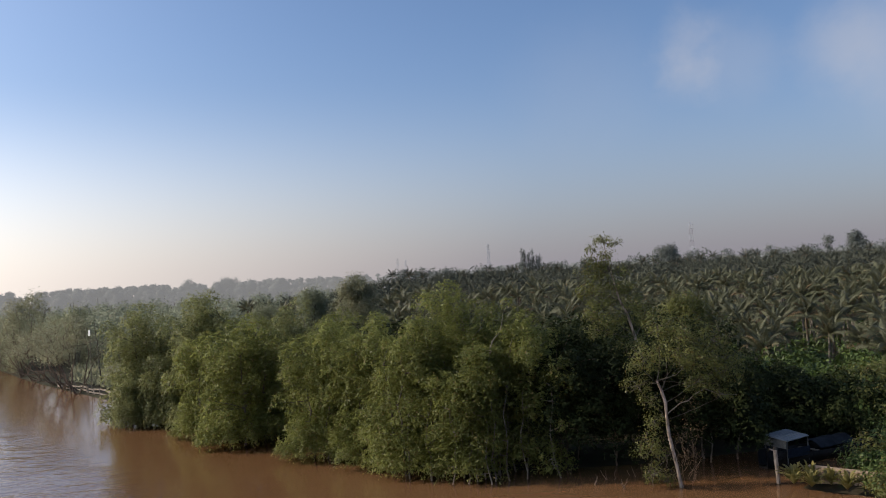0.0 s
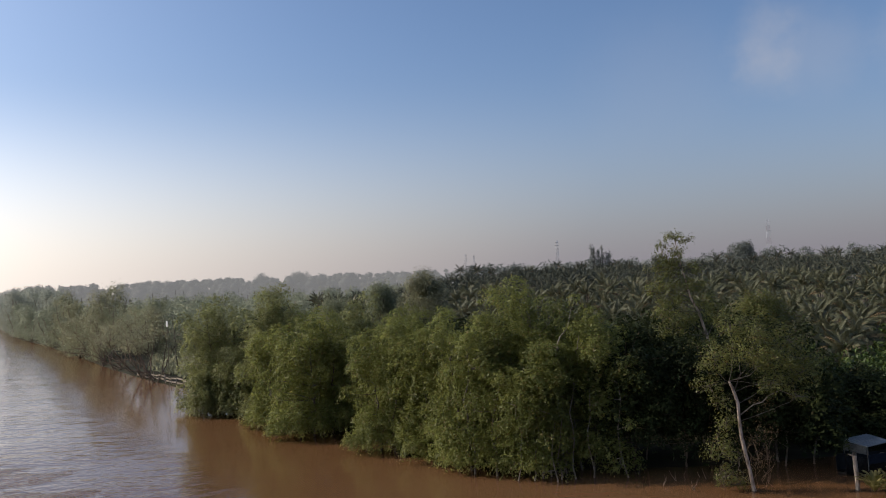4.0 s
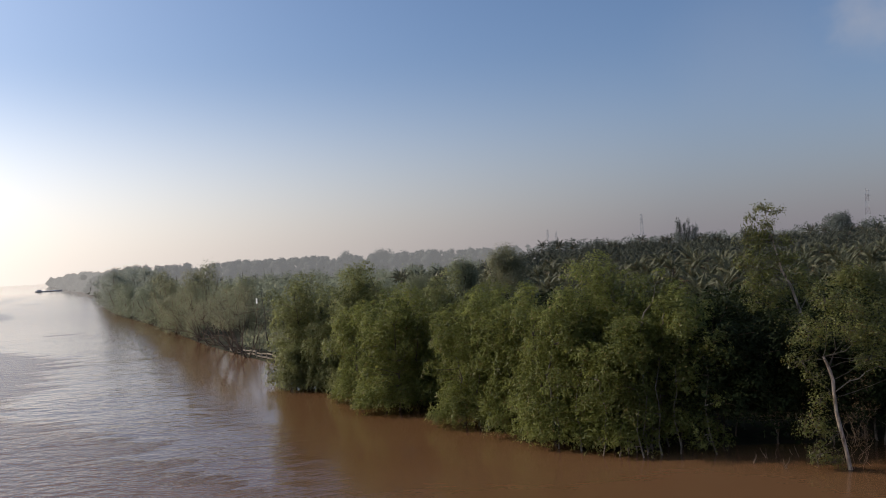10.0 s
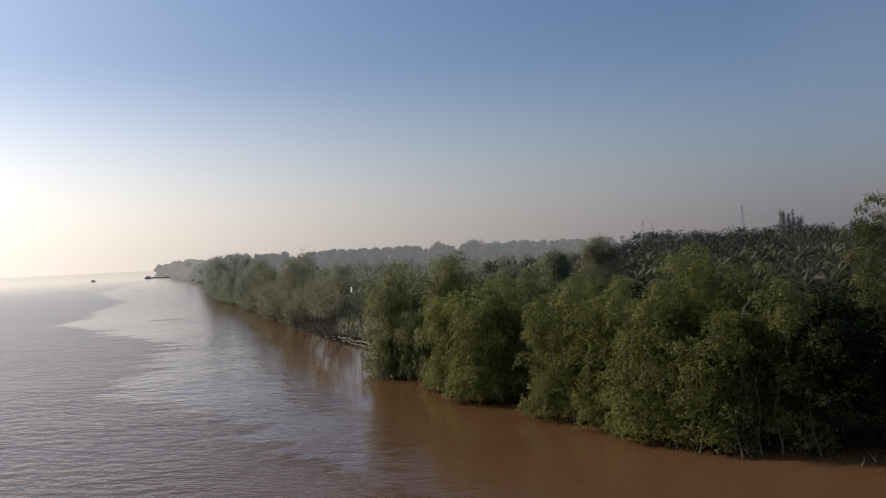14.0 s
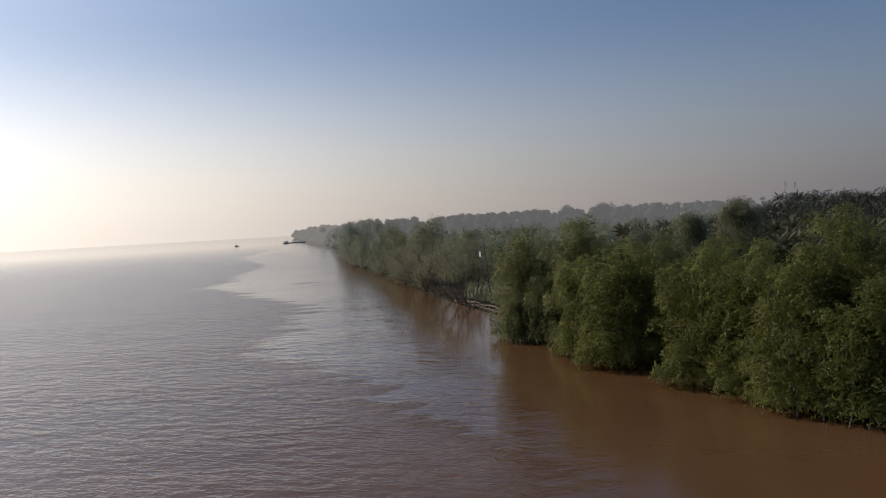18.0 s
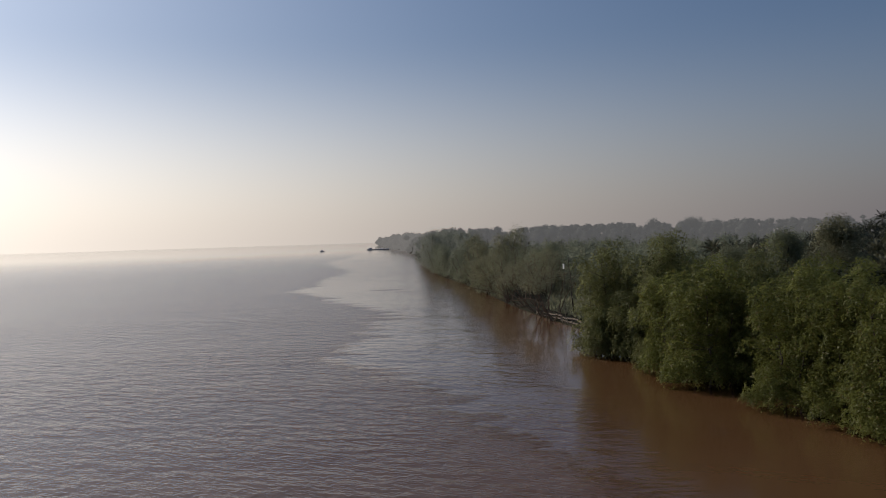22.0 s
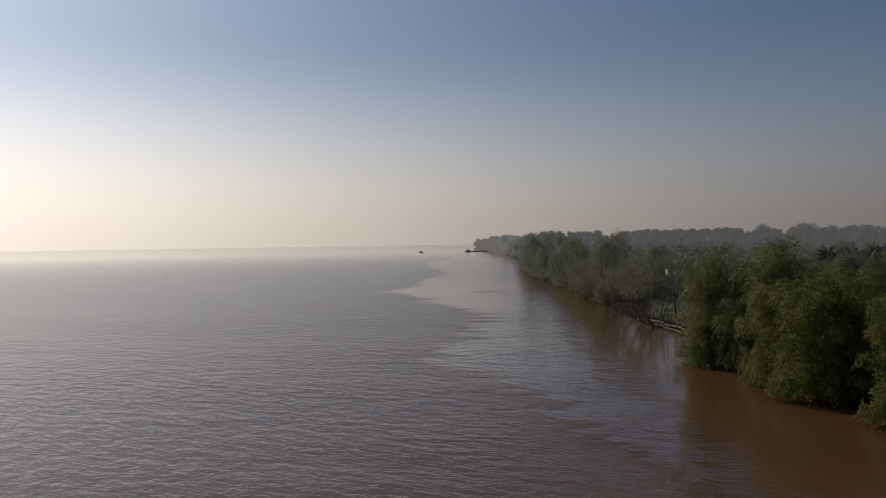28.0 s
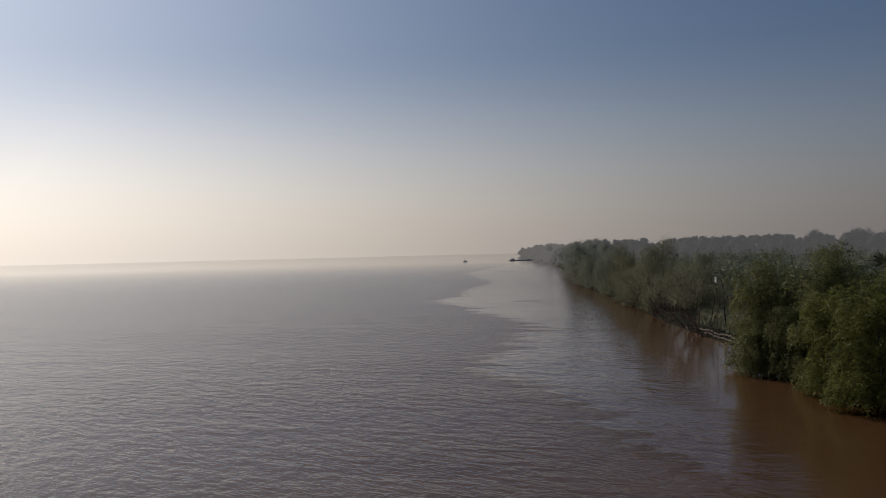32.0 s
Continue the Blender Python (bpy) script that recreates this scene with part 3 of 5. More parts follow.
def make_water():
    bm = bmesh.new()
    bmesh.ops.create_circle(bm, cap_ends=True, segments=96, radius=4960)
    ob = part("water", bm_mesh("water", bm, WATER))
    tagged(ob, "wide brown silty river with light ripples", "river", kind="structure")


make_ground()
make_water()

# ---- mangroves along the near bank ----
def mangrove(az, dist, top, width, count, seed, label, mat=LEAF_MANGROVE, low=0.55, size=1.15, bark=BARK_GREY, per_area=34, leaf=0.195, stems=4, stem_r=0.1):
    r = rng_of(seed)
    if dist > 70:
        leaf, per_area = leaf * 1.2, per_area * 0.7
    lobes = heads_in(r, count, low, top, width, size, 0.35 if low < 1 else low * 0.8)
    feet = []
    for i in range(stems):
        a = i * 6.283 / stems + r.uniform(-0.4, 0.4)
        d = width * r.uniform(0.08, 0.24)
        feet.append(((math.cos(a) * d, math.sin(a) * d, -1.2), (math.cos(a) * d * 1.3, math.sin(a) * d * 1.1, top * r.uniform(0.5, 0.75))))
    if 1.0 < low < 1.5:
        for k in (-0.34, -0.12, 0.08, 0.3):
            x, y = (k + r.uniform(-0.06, 0.06)) * width, -width * r.uniform(0.36, 0.47)
            feet.append(((x, y, -1.2), (x * 0.9, y * 0.7, r.uniform(4.0, 6.0))))
    return tree("mangrove_tree", Matrix.Translation(heading(az, dist)), lobes, feet, label, leaf, per_area, mat, bark, seed, "mangroves on the near bank", 0.03, stem_r, fill=0.12, gap=0.39 if dist < 70 else 0.46, every=2)


GREEN = "dense green mangrove tree, crown hanging to the brown water"
mangrove(20.4, 91.0, 12.2, 8.6, 44, 11, GREEN, LEAF_MANGROVE_HAZED)
mangrove(21.2, 87.8, 5.0, 4.2, 32, 30, "low green mangrove shrub at the foot of taller trees", LEAF_MANGROVE_HAZED)
mangrove(19.0, 85.8, 6.8, 5.2, 36, 32, "low green mangrove shrub at the foot of taller trees", LEAF_MANGROVE_HAZED)
mangrove(16.6, 84.5, 13.0, 8.6, 44, 12, GREEN, LEAF_MANGROVE_HAZED)
mangrove(14.2, 71.5, 10.9, 8.0, 44, 13, GREEN)
mangrove(16.6, 76.5, 9.6, 6.0, 28, 22, "low green mangrove tree leaning over the water")
mangrove(11.2, 77.0, 11.8, 8.0, 36, 14, GREEN, LEAF_MANGROVE_HAZED)
mangrove(9.0, 63.0, 10.0, 6.2, 38, 15, "narrow light green mangrove tree standing in the water")
mangrove(7.4, 70.0, 11.2, 7.4, 36, 16, GREEN)
mangrove(5.4, 61.2, 10.8, 7.0, 46, 17, "light green mangrove tree with drooping leafy boughs")
mangrove(3.0, 56.0, 10.3, 6.2, 38, 24, "green mangrove tree with drooping leafy boughs")
mangrove(0.0, 56.9, 12.8, 9.0, 60, 18, "tallest dense green mangrove tree on thin pale stems", low=1.1, stems=9, stem_r=0.055, bark=BARK_SLIM)
mangrove(-1.6, 53.4, 8.4, 5.0, 40, 33, "green mangrove tree on thin bare stems at the water", low=1.2, stems=6, stem_r=0.05, bark=BARK_SLIM)
mangrove(-4.3, 54.9, 11.4, 7.6, 48, 19, "green mangrove tree on thin bare stems at the water", low=1.3, stems=8, stem_r=0.05, bark=BARK_SLIM)
mangrove(-8.0, 56.0, 9.4, 7.4, 44, 20, "shade-darkened green mangrove tree over a dark hollow at the bank", LEAF_SHADED, low=2.0, per_area=17, leaf=0.235, stems=3, stem_r=0.06, bark=BARK_BROWN)
mangrove(-11.6, 56.6, 8.6, 7.4, 44, 21, "shade-darkened green mangrove tree behind a pale trunk", LEAF_SHADED, low=2.0, per_area=17, leaf=0.235, stems=3, stem_r=0.06, bark=BARK_BROWN)
mangrove(-15.2, 57.2, 7.6, 6.8, 40, 27, "shade-darkened green mangrove tree behind a pale trunk", LEAF_SHADED, low=1.9, per_area=17, leaf=0.235, stems=3, stem_r=0.06, bark=BARK_BROWN)
# placed here to keep the sun off the moored boat
mangrove(-17.8, 57.2, 7.6, 6.0, 32, 26, "low shade-darkened green mangrove tree beside a moored boat", LEAF_SHADED, low=2.2, per_area=18, leaf=0.24, stems=3, stem_r=0.06)
mangrove(-17.4, 63.5, 7.4, 5.4, 30, 29, "low shade-darkened green mangrove tree beside a moored boat", LEAF_SHADED, low=1.6, per_area=18, leaf=0.24)
mangrove(-18.5, 65.0, 6.4, 7.0, 30, 23, "low shade-darkened green mangrove tree behind a moored boat", LEAF_SHADED, low=0.6, per_area=17, leaf=0.235)
mangrove(-22.0, 64.5, 5.4, 7.0, 28, 25, "low shade-darkened green mangrove tree behind a moored boat", LEAF_SHADED, low=0.6, per_area=17, leaf=0.235)
mangrove(-25.5, 65.5, 4.6, 7.0, 26, 28, "low shade-darkened green mangrove tree behind a moored boat", LEAF_SHADED, low=0.6, per_area=17, leaf=0.235)


def back_row():
    """Mangroves in a second row."""
    r = rng_of(39)
    kinds = []
    for i, (az, d) in enumerate([(-1, 70), (-5, 69), (-9, 70), (-13, 71), (3, 70), (7, 76), (11, 84), (14.5, 93), (17.5, 102), (-3, 79), (-8, 80), (1.5, 81), (-13, 80), (6, 88), (-17, 74)]):
        m = Matrix.Translation(heading(az, d, 0.2)) @ pose(0, 0, 0, 0, 0, r.uniform(0, 360)) @ Matrix.Diagonal((1, 1, r.uniform(0.85, 1.1), 1))
        if i < 2:
            lobes = boughs_in(rng_of(390 + i), 26, 0.8, 8.6, 7.4, 1.5)
            feet = [((k * 1.5 - 1.5, 0.5 * k, -0.6), (k * 1.8 - 1.8, 0.4, 6.5)) for k in range(3)]
            kinds.append(tree("mangrove_tree", m, lobes, feet, "shade-darkened green mangrove tree in the second row behind the bank", 0.38, 6.5, LEAF_SHADED, BARK_GREY, 390 + i, "mangroves behind the near bank", 0.04, 0.1, 0.6, 1.4, 0.25))
        else:
            copy_thing(kinds[i % 2], m)


back_row()


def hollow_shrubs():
    """Dark shrubs added under the set-back crowns to fill the hollow with shade."""
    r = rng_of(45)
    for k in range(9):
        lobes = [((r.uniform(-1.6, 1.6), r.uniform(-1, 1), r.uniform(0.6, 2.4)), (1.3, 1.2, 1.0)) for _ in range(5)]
        tree("bush", Matrix.Translation(heading(-5.6 - k * 1.55, r.uniform(63.5, 66), 0.4)), lobes, [((0, 0, -0.2), (0.1, 0.1, 1.6))], "shrub added to darken the hollow under mangrove crowns", 0.3, 9, LEAF_SHADED, BARK_GREY, 450 + k, "shrubs under the mangroves", 0.03, 0.06, 0.5, 1.0, 0.3, "bush", -1)


hollow_shrubs()


def pale_tree():
    """The leaning tree with the pale bare trunk at the water's edge."""
    r = rng_of(31)
    foot = Vector((13.3, 48.2, 0))
    ob = thing("mangrove_tree", Matrix.Translation(foot), "olive-green mangrove tree with a thick pale leaning trunk at the water", "tree", "mangroves on the near bank")
    p = np.array([(0.12, 0, -0.8), (0.0, 0, 0.0), (-0.17, 0, 1.14), (-0.35, 0.05, 2.14), (-0.52, 0.1, 3.14), (-0.57, 0.1, 3.97), (-0.6, 0.1, 4.97), (-0.76, 0.15, 5.64), (-1.0, 0.2, 6.3)])
    part("trunk", mesh_of("trunk", *tube(p, [0.15, 0.125, 0.095, 0.11, 0.1, 0.088, 0.1, 0.085, 0.07], 10), BARK_PALE, True), ob, "thick pale peeling trunk")
    part("bare_limb", mesh_of("bare_limb", *tube(np.array([(-0.55, 0.1, 4.3), (0.23, 0, 4.92), (0.75, 0, 5.05), (1.1, 0, 5.4), (1.79, 0.1, 5.68), (2.6, 0.1, 5.32), (3.76, 0.2, 5.2)]), [0.04, 0.036, 0.033, 0.03, 0.026, 0.02, 0.01], 7), BARK_SLIM, True), ob, "bare pale crooked limb")
    lobes = [((0.3, 0.3, 7.9), (1.4, 1.4, 1.1)), ((1.9, 0.5, 7.4), (1.5, 1.4, 1.0)), ((3.2, 0.6, 6.6), (1.1, 1.1, 0.8)), ((-1.6, 0.6, 7.5), (1.2, 1.2, 1.0)), ((3.6, 0.5, 7.5), (0.7, 0.8, 0.6)),
             ((0.9, 0.4, 9.0), (1.3, 1.3, 0.9)), ((-0.6, 0.7, 9.5), (0.9, 1.0, 0.8)), ((1.4, 0.0, 6.1), (1.1, 1.0, 0.6)), ((-2.2, 0.2, 6.1), (0.8, 0.8, 0.6)), ((-1.4, 0.2, 5.2), (0.6, 0.7, 0.5)),
             ((-1.7, -0.1, 2.3), (0.9, 0.8, 1.0)), ((-1.5, 0.0, 0.9), (0.75, 0.7, 0.8)), ((-0.7, 0.0, 0.5), (0.5, 0.5, 0.5)), ((-1.3, 0.3, 3.9), (0.6, 0.6, 0.6)), ((2.6, 0.8, 8.5), (1.0, 1.0, 0.8)), ((2.9, 0.4, 5.3), (0.7, 0.7, 0.5))]
    for c, rad in lobes:
        start = p[3 if c[2] < 3 else 5 if c[2] < 6 else 6 + int(r.integers(3))]
        vs, fs = map(list, zip(tube(bent(r, start, c, 0.18, 7), np.linspace(0.022, 0.008, 7), 6)))
        for _ in range(9):
            e = np.asarray(c) + unit(r, 1)[0] * np.asarray(rad) * 1.15
            v, f = tube(bent(r, c, e, 0.12, 5), np.linspace(0.018, 0.006, 5), 4)
            vs.append(v), fs.append(f)
        part("limb", mesh_of("limb", vs, fs, BARK_GREY, True), ob)
    part("crown", leafy("crown", r, lobes, 50, 0.155, LEAF_OLIVE, clump=0.34, hang=1.2, fill=0.2), ob)
    vs, fs = [], []
    for _ in range(18):
        a = np.array([r.uniform(-0.2, 1.2), r.uniform(0.1, 0.8), r.uniform(-0.3, 2.0)])
        v, f = tube(bent(r, a, a + [r.uniform(-0.9, 1.0), r.uniform(-0.3, 0.3), r.uniform(0.6, 2.6)], 0.16, 6), np.linspace(0.013, 0.004, 6), 4)
        vs.append(v), fs.append(f)
    part("dry_twigs", mesh_of("dry_twigs", vs, fs, BARK_BROWN, True), ob, "tangle of bare brown twigs")
    part("dry_leaves", leafy("dry_leaves", r, [((0.5, 0.5, 1.6), (0.7, 0.5, 1.0)), ((0.2, 0.5, 3.0), (0.6, 0.5, 0.8)), ((1.1, 0.5, 3.6), (0.7, 0.5, 0.9)), ((0.8, 0.4, 4.8), (0.6, 0.5, 0.5))], 22, 0.12, LEAF_BROWN, clump=0.35, fill=0.2), ob, "withered brown leaves")


def tall_tree():
    """The slim tree that stands above the rest."""
    r = rng_of(32)
    foot = heading(-13.2, 61, 0.4)
    ob = thing("mangrove_tree", Matrix.Translation(foot), "slim tall olive-green tree with pale stem and sparse top", "tree", "mangroves on the near bank")
    p = np.array([(0.3, 0, -0.6), (0.3, 0, 3.0), (0.15, 0, 6.0), (-0.2, 0, 7.6), (-0.7, 0, 9.4), (-1.2, 0, 10.4), (-1.7, 0, 12.6), (-2.1, 0, 14.6)])
    part("trunk", mesh_of("trunk", *tube(p, [0.14, 0.13, 0.115, 0.1, 0.085, 0.07, 0.045, 0.02], 8), BARK_PALE, True), ob, "slim pale stem")
    lobes = [((-2.1, 0, 14.9), (0.75, 0.6, 0.25)), ((-1.2, 0, 14.6), (0.6, 0.5, 0.18)), ((-2.9, 0.1, 14.2), (0.6, 0.5, 0.3)), ((-2.0, 0.1, 13.7), (0.7, 0.6, 0.3)), ((-3.1, 0.1, 13.5), (0.4, 0.4, 0.4)),
             ((-2.5, 0, 12.4), (0.9, 0.8, 0.45)), ((-2.2, 0.1, 13.1), (1.0, 0.8, 0.4)), ((-3.4, 0.1, 12.7), (0.7, 0.6, 0.4)), ((-1.1, 0, 12.5), (0.8, 0.7, 0.4)), ((-3.9, 0.1, 11.0), (0.6, 0.6, 0.5)), ((-1.6, 0, 11.6), (0.8, 0.7, 0.45)), ((-3.0, 0, 11.4), (0.9, 0.8, 0.6)), ((-2.6, 0, 10.4), (1.1, 0.9, 0.7)), ((-0.8, 0, 11.3), (0.8, 0.7, 0.6)),
             ((-3.2, 0.2, 9.6), (1.0, 0.9, 0.7)), ((-1.7, 0.2, 9.0), (1.2, 1.0, 0.7)), ((-0.1, 0, 10.1), (1.0, 0.9, 0.7)), ((0.7, 0.1, 9.0), (1.0, 0.9, 0.7)), ((-2.7, 0.2, 8.2), (1.1, 0.9, 0.7)), ((-0.6, 0.3, 7.2), (1.1, 1.0, 0.6)), ((-1.6, 0.4, 6.4), (1.3, 1.0, 0.6))]
    for c, rad in lobes:
        k = min(range(2, 8), key=lambda i: abs(p[i][2] - c[2] + 0.9))
        vs, fs = map(list, zip(tube(bent(r, p[k], c, 0.1, 6), np.linspace(0.04, 0.012, 6), 5)))
        for _ in range(4):
            e = np.asarray(c) + unit(r, 1)[0] * np.asarray(rad)
            v, f = tube(bent(r, c, e, 0.06, 4), np.linspace(0.018, 0.006, 4), 4)
            vs.append(v), fs.append(f)
        part("limb", mesh_of("limb", vs, fs, BARK_GREY, True), ob)
    part("crown", leafy("crown", r, lobes, 46, 0.175, LEAF_OLIVE, clump=0.38, hang=0.9, fill=0.3), ob)


pale_tree()
tall_tree()

# ---- coconut palms ----
def frond(r, length, lift, droop, pairs, blade, wide, rib_too=True):
    """One arching frond from the origin along +x: rib and two close rows of leaflets."""
    n = 8
    t = np.linspace(0, 1, n)
    ang = lift - droop * t ** 1.6
    step = length / (n - 1)
    x = np.concatenate([[0], np.cumsum(np.cos(ang[:-1]) * step)])
    z = np.concatenate([[0], np.cumsum(np.sin(ang[:-1]) * step)])
    rib = np.stack([x, np.zeros(n), z], 1)
    v, f = tube(rib, np.linspace(0.055, 0.012, n), 3)
    k = np.linspace(0.16, 1.0, pairs)
    cx, cz, ca = np.interp(k, t, x), np.interp(k, t, z), np.interp(k, t, ang)
    vs, fs = ([v], [f]) if rib_too else ([], [])
    sag = r.uniform(0.25, 0.75)
    for side in (1, -1):
        ln = blade * (0.35 + 0.8 * np.sin(np.pi * np.clip(k, 0, 1) ** 0.75)) * r.uniform(0.85, 1.12, pairs)
        d = np.stack([np.cos(ca) * 0.7, side * (0.62 + 0.06 * r.normal(size=pairs)), np.sin(ca) * 0.7 - sag - 0.15 * r.random(pairs)], 1)
        d /= np.linalg.norm(d, axis=1)[:, None]
        w = np.stack([np.cos(ca), np.zeros(pairs), np.sin(ca)], 1) * wide
        a = np.stack([cx, np.zeros(pairs), cz], 1)
        mid = a + d * ln[:, None] * 0.55 + [0, 0, 0.03]
        tip = a + d * ln[:, None] + np.array([0, 0, -0.22]) * ln[:, None]
        q = np.stack([a - w * 0.5, mid - w * 0.5, tip, mid + w * 0.5], 1).reshape(-1, 3)
        vs.append(q)
        fs.append(np.arange(4 * pairs).reshape(pairs, 4))
    return vs, fs


def palm_crown(r, count, length, pairs, blade, wide, low=-0.5, rib_too=True):
    vs, fs = [], []
    for i in range(count):
        k = (i + 0.5) / count
        a = i * 2.399 + r.uniform(-0.2, 0.2)
        lift = 1.45 - (1.45 - low) * k ** 1.25 + r.uniform(-0.1, 0.1)
        V, F = frond(r, length * r.uniform(0.82, 1.1), lift, 0.6 + 0.9 * r.random() + 0.35 * k, pairs, blade, wide, rib_too)
        c, s = math.cos(a), math.sin(a)
        m = np.array([[c, -s, 0], [s, c, 0], [0, 0, 1]])
        vs += [v @ m.T for v in V]
        fs += F
    return vs, fs


PALMS = []
for kind in range(4):
    r = rng_of(100 + kind)
    live = mesh_of("crown", *palm_crown(r, 17, 3.6, 20, 0.66, 0.18, 0.0), FROND)
    dead = mesh_of("dead_fronds", *palm_crown(r, 4, 3.0, 9, 0.45, 0.26, -1.2), FROND_DRY)
    lean = r.uniform(-0.6, 0.6, 2)
    path = np.array([(lean[0] * (1 - t) ** 2, lean[1] * (1 - t) ** 2, t - 1) for t in np.linspace(0, 1, 6)])
    PALMS.append((live, dead, path))
for kind in range(4):
    r = rng_of(110 + kind)
    live = mesh_of("crown", *palm_crown(r, 15, 3.7, 12, 0.62, 0.26, 0.0, False), FROND_HAZED)
    PALMS.append((live, PALMS[kind][1], PALMS[kind][2]))


def coconut_palm(x, y, height, kind, turn, size):
    live, dead, path = PALMS[kind]
    ob = thing("coconut_palm", pose(x, y, 0.5, 0, 0, turn), "coconut palm with arching grey-green fronds in the plantation", "palm tree", "coconut palms of the plantation")
    p = path * [1, 1, height]
    part("trunk", mesh_of("trunk", *tube(p + [0, 0, height], np.linspace(0.2, 0.13, 6), 6), BARK_PALM, True), ob)
    top = Matrix.Translation((0, 0, height)) @ Matrix.Scale(size, 4)
    part("crown", live, ob, at=top)
    part("dead_fronds", dead, ob, "brown dry hanging fronds", at=top @ pose(0, 0, -0.1))


def palm_height(d):
    return float(np.interp(d, [65, 95, 150, 220, 330, 420], [2.2, 3.6, 6.7, 9.6, 11.6, 12.6]))


def plant_palms():
    r = rng_of(7)
    spots = []
    for i in range(-60, 60):
        for j in range(0, 67):
            x = i * 6.4 + (j % 2) * 3.2 + r.uniform(-1.5, 1.5)
            y = 50 + j * 5.6 + r.uniform(-1.5, 1.5)
            d, az = math.hypot(x, y), math.degrees(math.atan2(-x, y))
            near = float(np.interp(az, [-40, -22, -14, -8, 8, 18, 27], [68, 74, 92, 88, 95, 130, 260]))
            if not -34 < az < 14 or d < near or d > np.interp(az, [-2, 8, 20], [400, 230, 200]) or r.random() < 0.08:
                continue
            spots.append((d, x, y, az))
    spots = [s for s, ok in zip(spots, inland([s[1] for s in spots], [s[2] for s in spots]) > 22) if ok]
    spots.sort()
    for d, x, y, az in spots[:300]:
        coconut_palm(x, y, palm_height(d) * r.uniform(0.85, 1.15) * float(np.interp(az, [0, 12], [1, 0.85])), int(r.integers(4)), float(r.uniform(0, 360)), float(r.uniform(0.75, 1.08)))
    for i in range(40):
        az, d = -33 + i * 0.95 + r.uniform(-0.6, 0.6), r.uniform(290, 400)
        p = heading(az, d)
        coconut_palm(p.x, p.y, 8.6 + d * 0.0165 + r.uniform(-1.5, 1.6), 4 + int(r.integers(4)), float(r.uniform(0, 360)), float(r.uniform(0.8, 1.05)))
    vs, fs = [], []
    far = [palm_crown(rng_of(200 + k), 13, 3.3, 6, 0.7, 0.42, 0.1, False) for k in range(5)]
    far = [(np.concatenate(v), np.concatenate([f + o for f, o in zip(fl, np.cumsum([0] + [len(q) for q in v[:-1]]))])) for v, fl in far]
    stems = []
    for d, x, y, az in spots[300:]:
        h = palm_height(d) * r.uniform(0.85, 1.2) * float(np.interp(az, [0, 12], [1, 0.8]))
        a, s = r.uniform(0, 6.28), r.uniform(0.85, 1.15)
        m = np.array([[math.cos(a), -math.sin(a), 0], [math.sin(a), math.cos(a), 0], [0, 0, 1]]) * s
        v, f = far[int(r.integers(5))]
        vs.append(v @ m.T + [x, y, h])
        fs.append(f)
        stems.append(tube([(x, y, 0.3), (x + 0.2, y, h * 0.5), (x, y, h)], [0.2, 0.16, 0.14], 4))
    grove = thing("coconut_grove", pose(0, 0, 0), "many coconut palms standing close together far into the plantation", "palm grove", kind="stuff")
    tagged(part("fronds", mesh_of("fronds", vs, fs, FROND_HAZED), grove), kind="stuff")
    tagged(part("trunks", mesh_of("trunks", [s[0] for s in stems], [s[1] for s in stems], BARK_PALM), grove), kind="stuff")


plant_palms()


def undergrowth():
    """Low scrub that covers the floor of the plantation."""
    r = rng_of(43)
    lobes = []
    while len(lobes) < 900:
        az, d = r.uniform(-35, 12), r.uniform(72, 210)
        if d > np.interp(az, [-35, -14, 12], [70, 92, 85]):
            p = heading(az, d)
            s = r.uniform(1.0, 2.0)
            lobes.append(((p.x, p.y, 0.8), (s, s, s * 0.8)))
    ob = thing("undergrowth", pose(0, 0, 0), "dark green scrub covering the ground between the palms", "undergrowth", kind="stuff")
    tagged(part("leaves", leafy("leaves", r, lobes, 2.6, 0.75, LEAF_BUSH, clump=0.7, hang=0.8, fill=0.1), ob), kind="stuff")


undergrowth()

# ---- broadleaf trees and bushes behind the bank ----
def shared_tree(seed, top, width, count, size, leaf, per_area, mat, bark, low, stems=3, clump=0.7):
    r = rng_of(seed)
    lobes = lobes_in(r, count, low, top, width / 2, size)
    feet = [((r.uniform(-0.5, 0.5), r.uniform(-0.5, 0.5), -0.6), (r.uniform(-0.35, 0.35) * width, r.uniform(-0.35, 0.35) * width, top * r.uniform(0.6, 0.85))) for _ in range(stems)]
    return lobes, feet, dict(leaf=leaf, per_area=per_area, mat=mat, bark=bark, seed=seed, clump=clump)


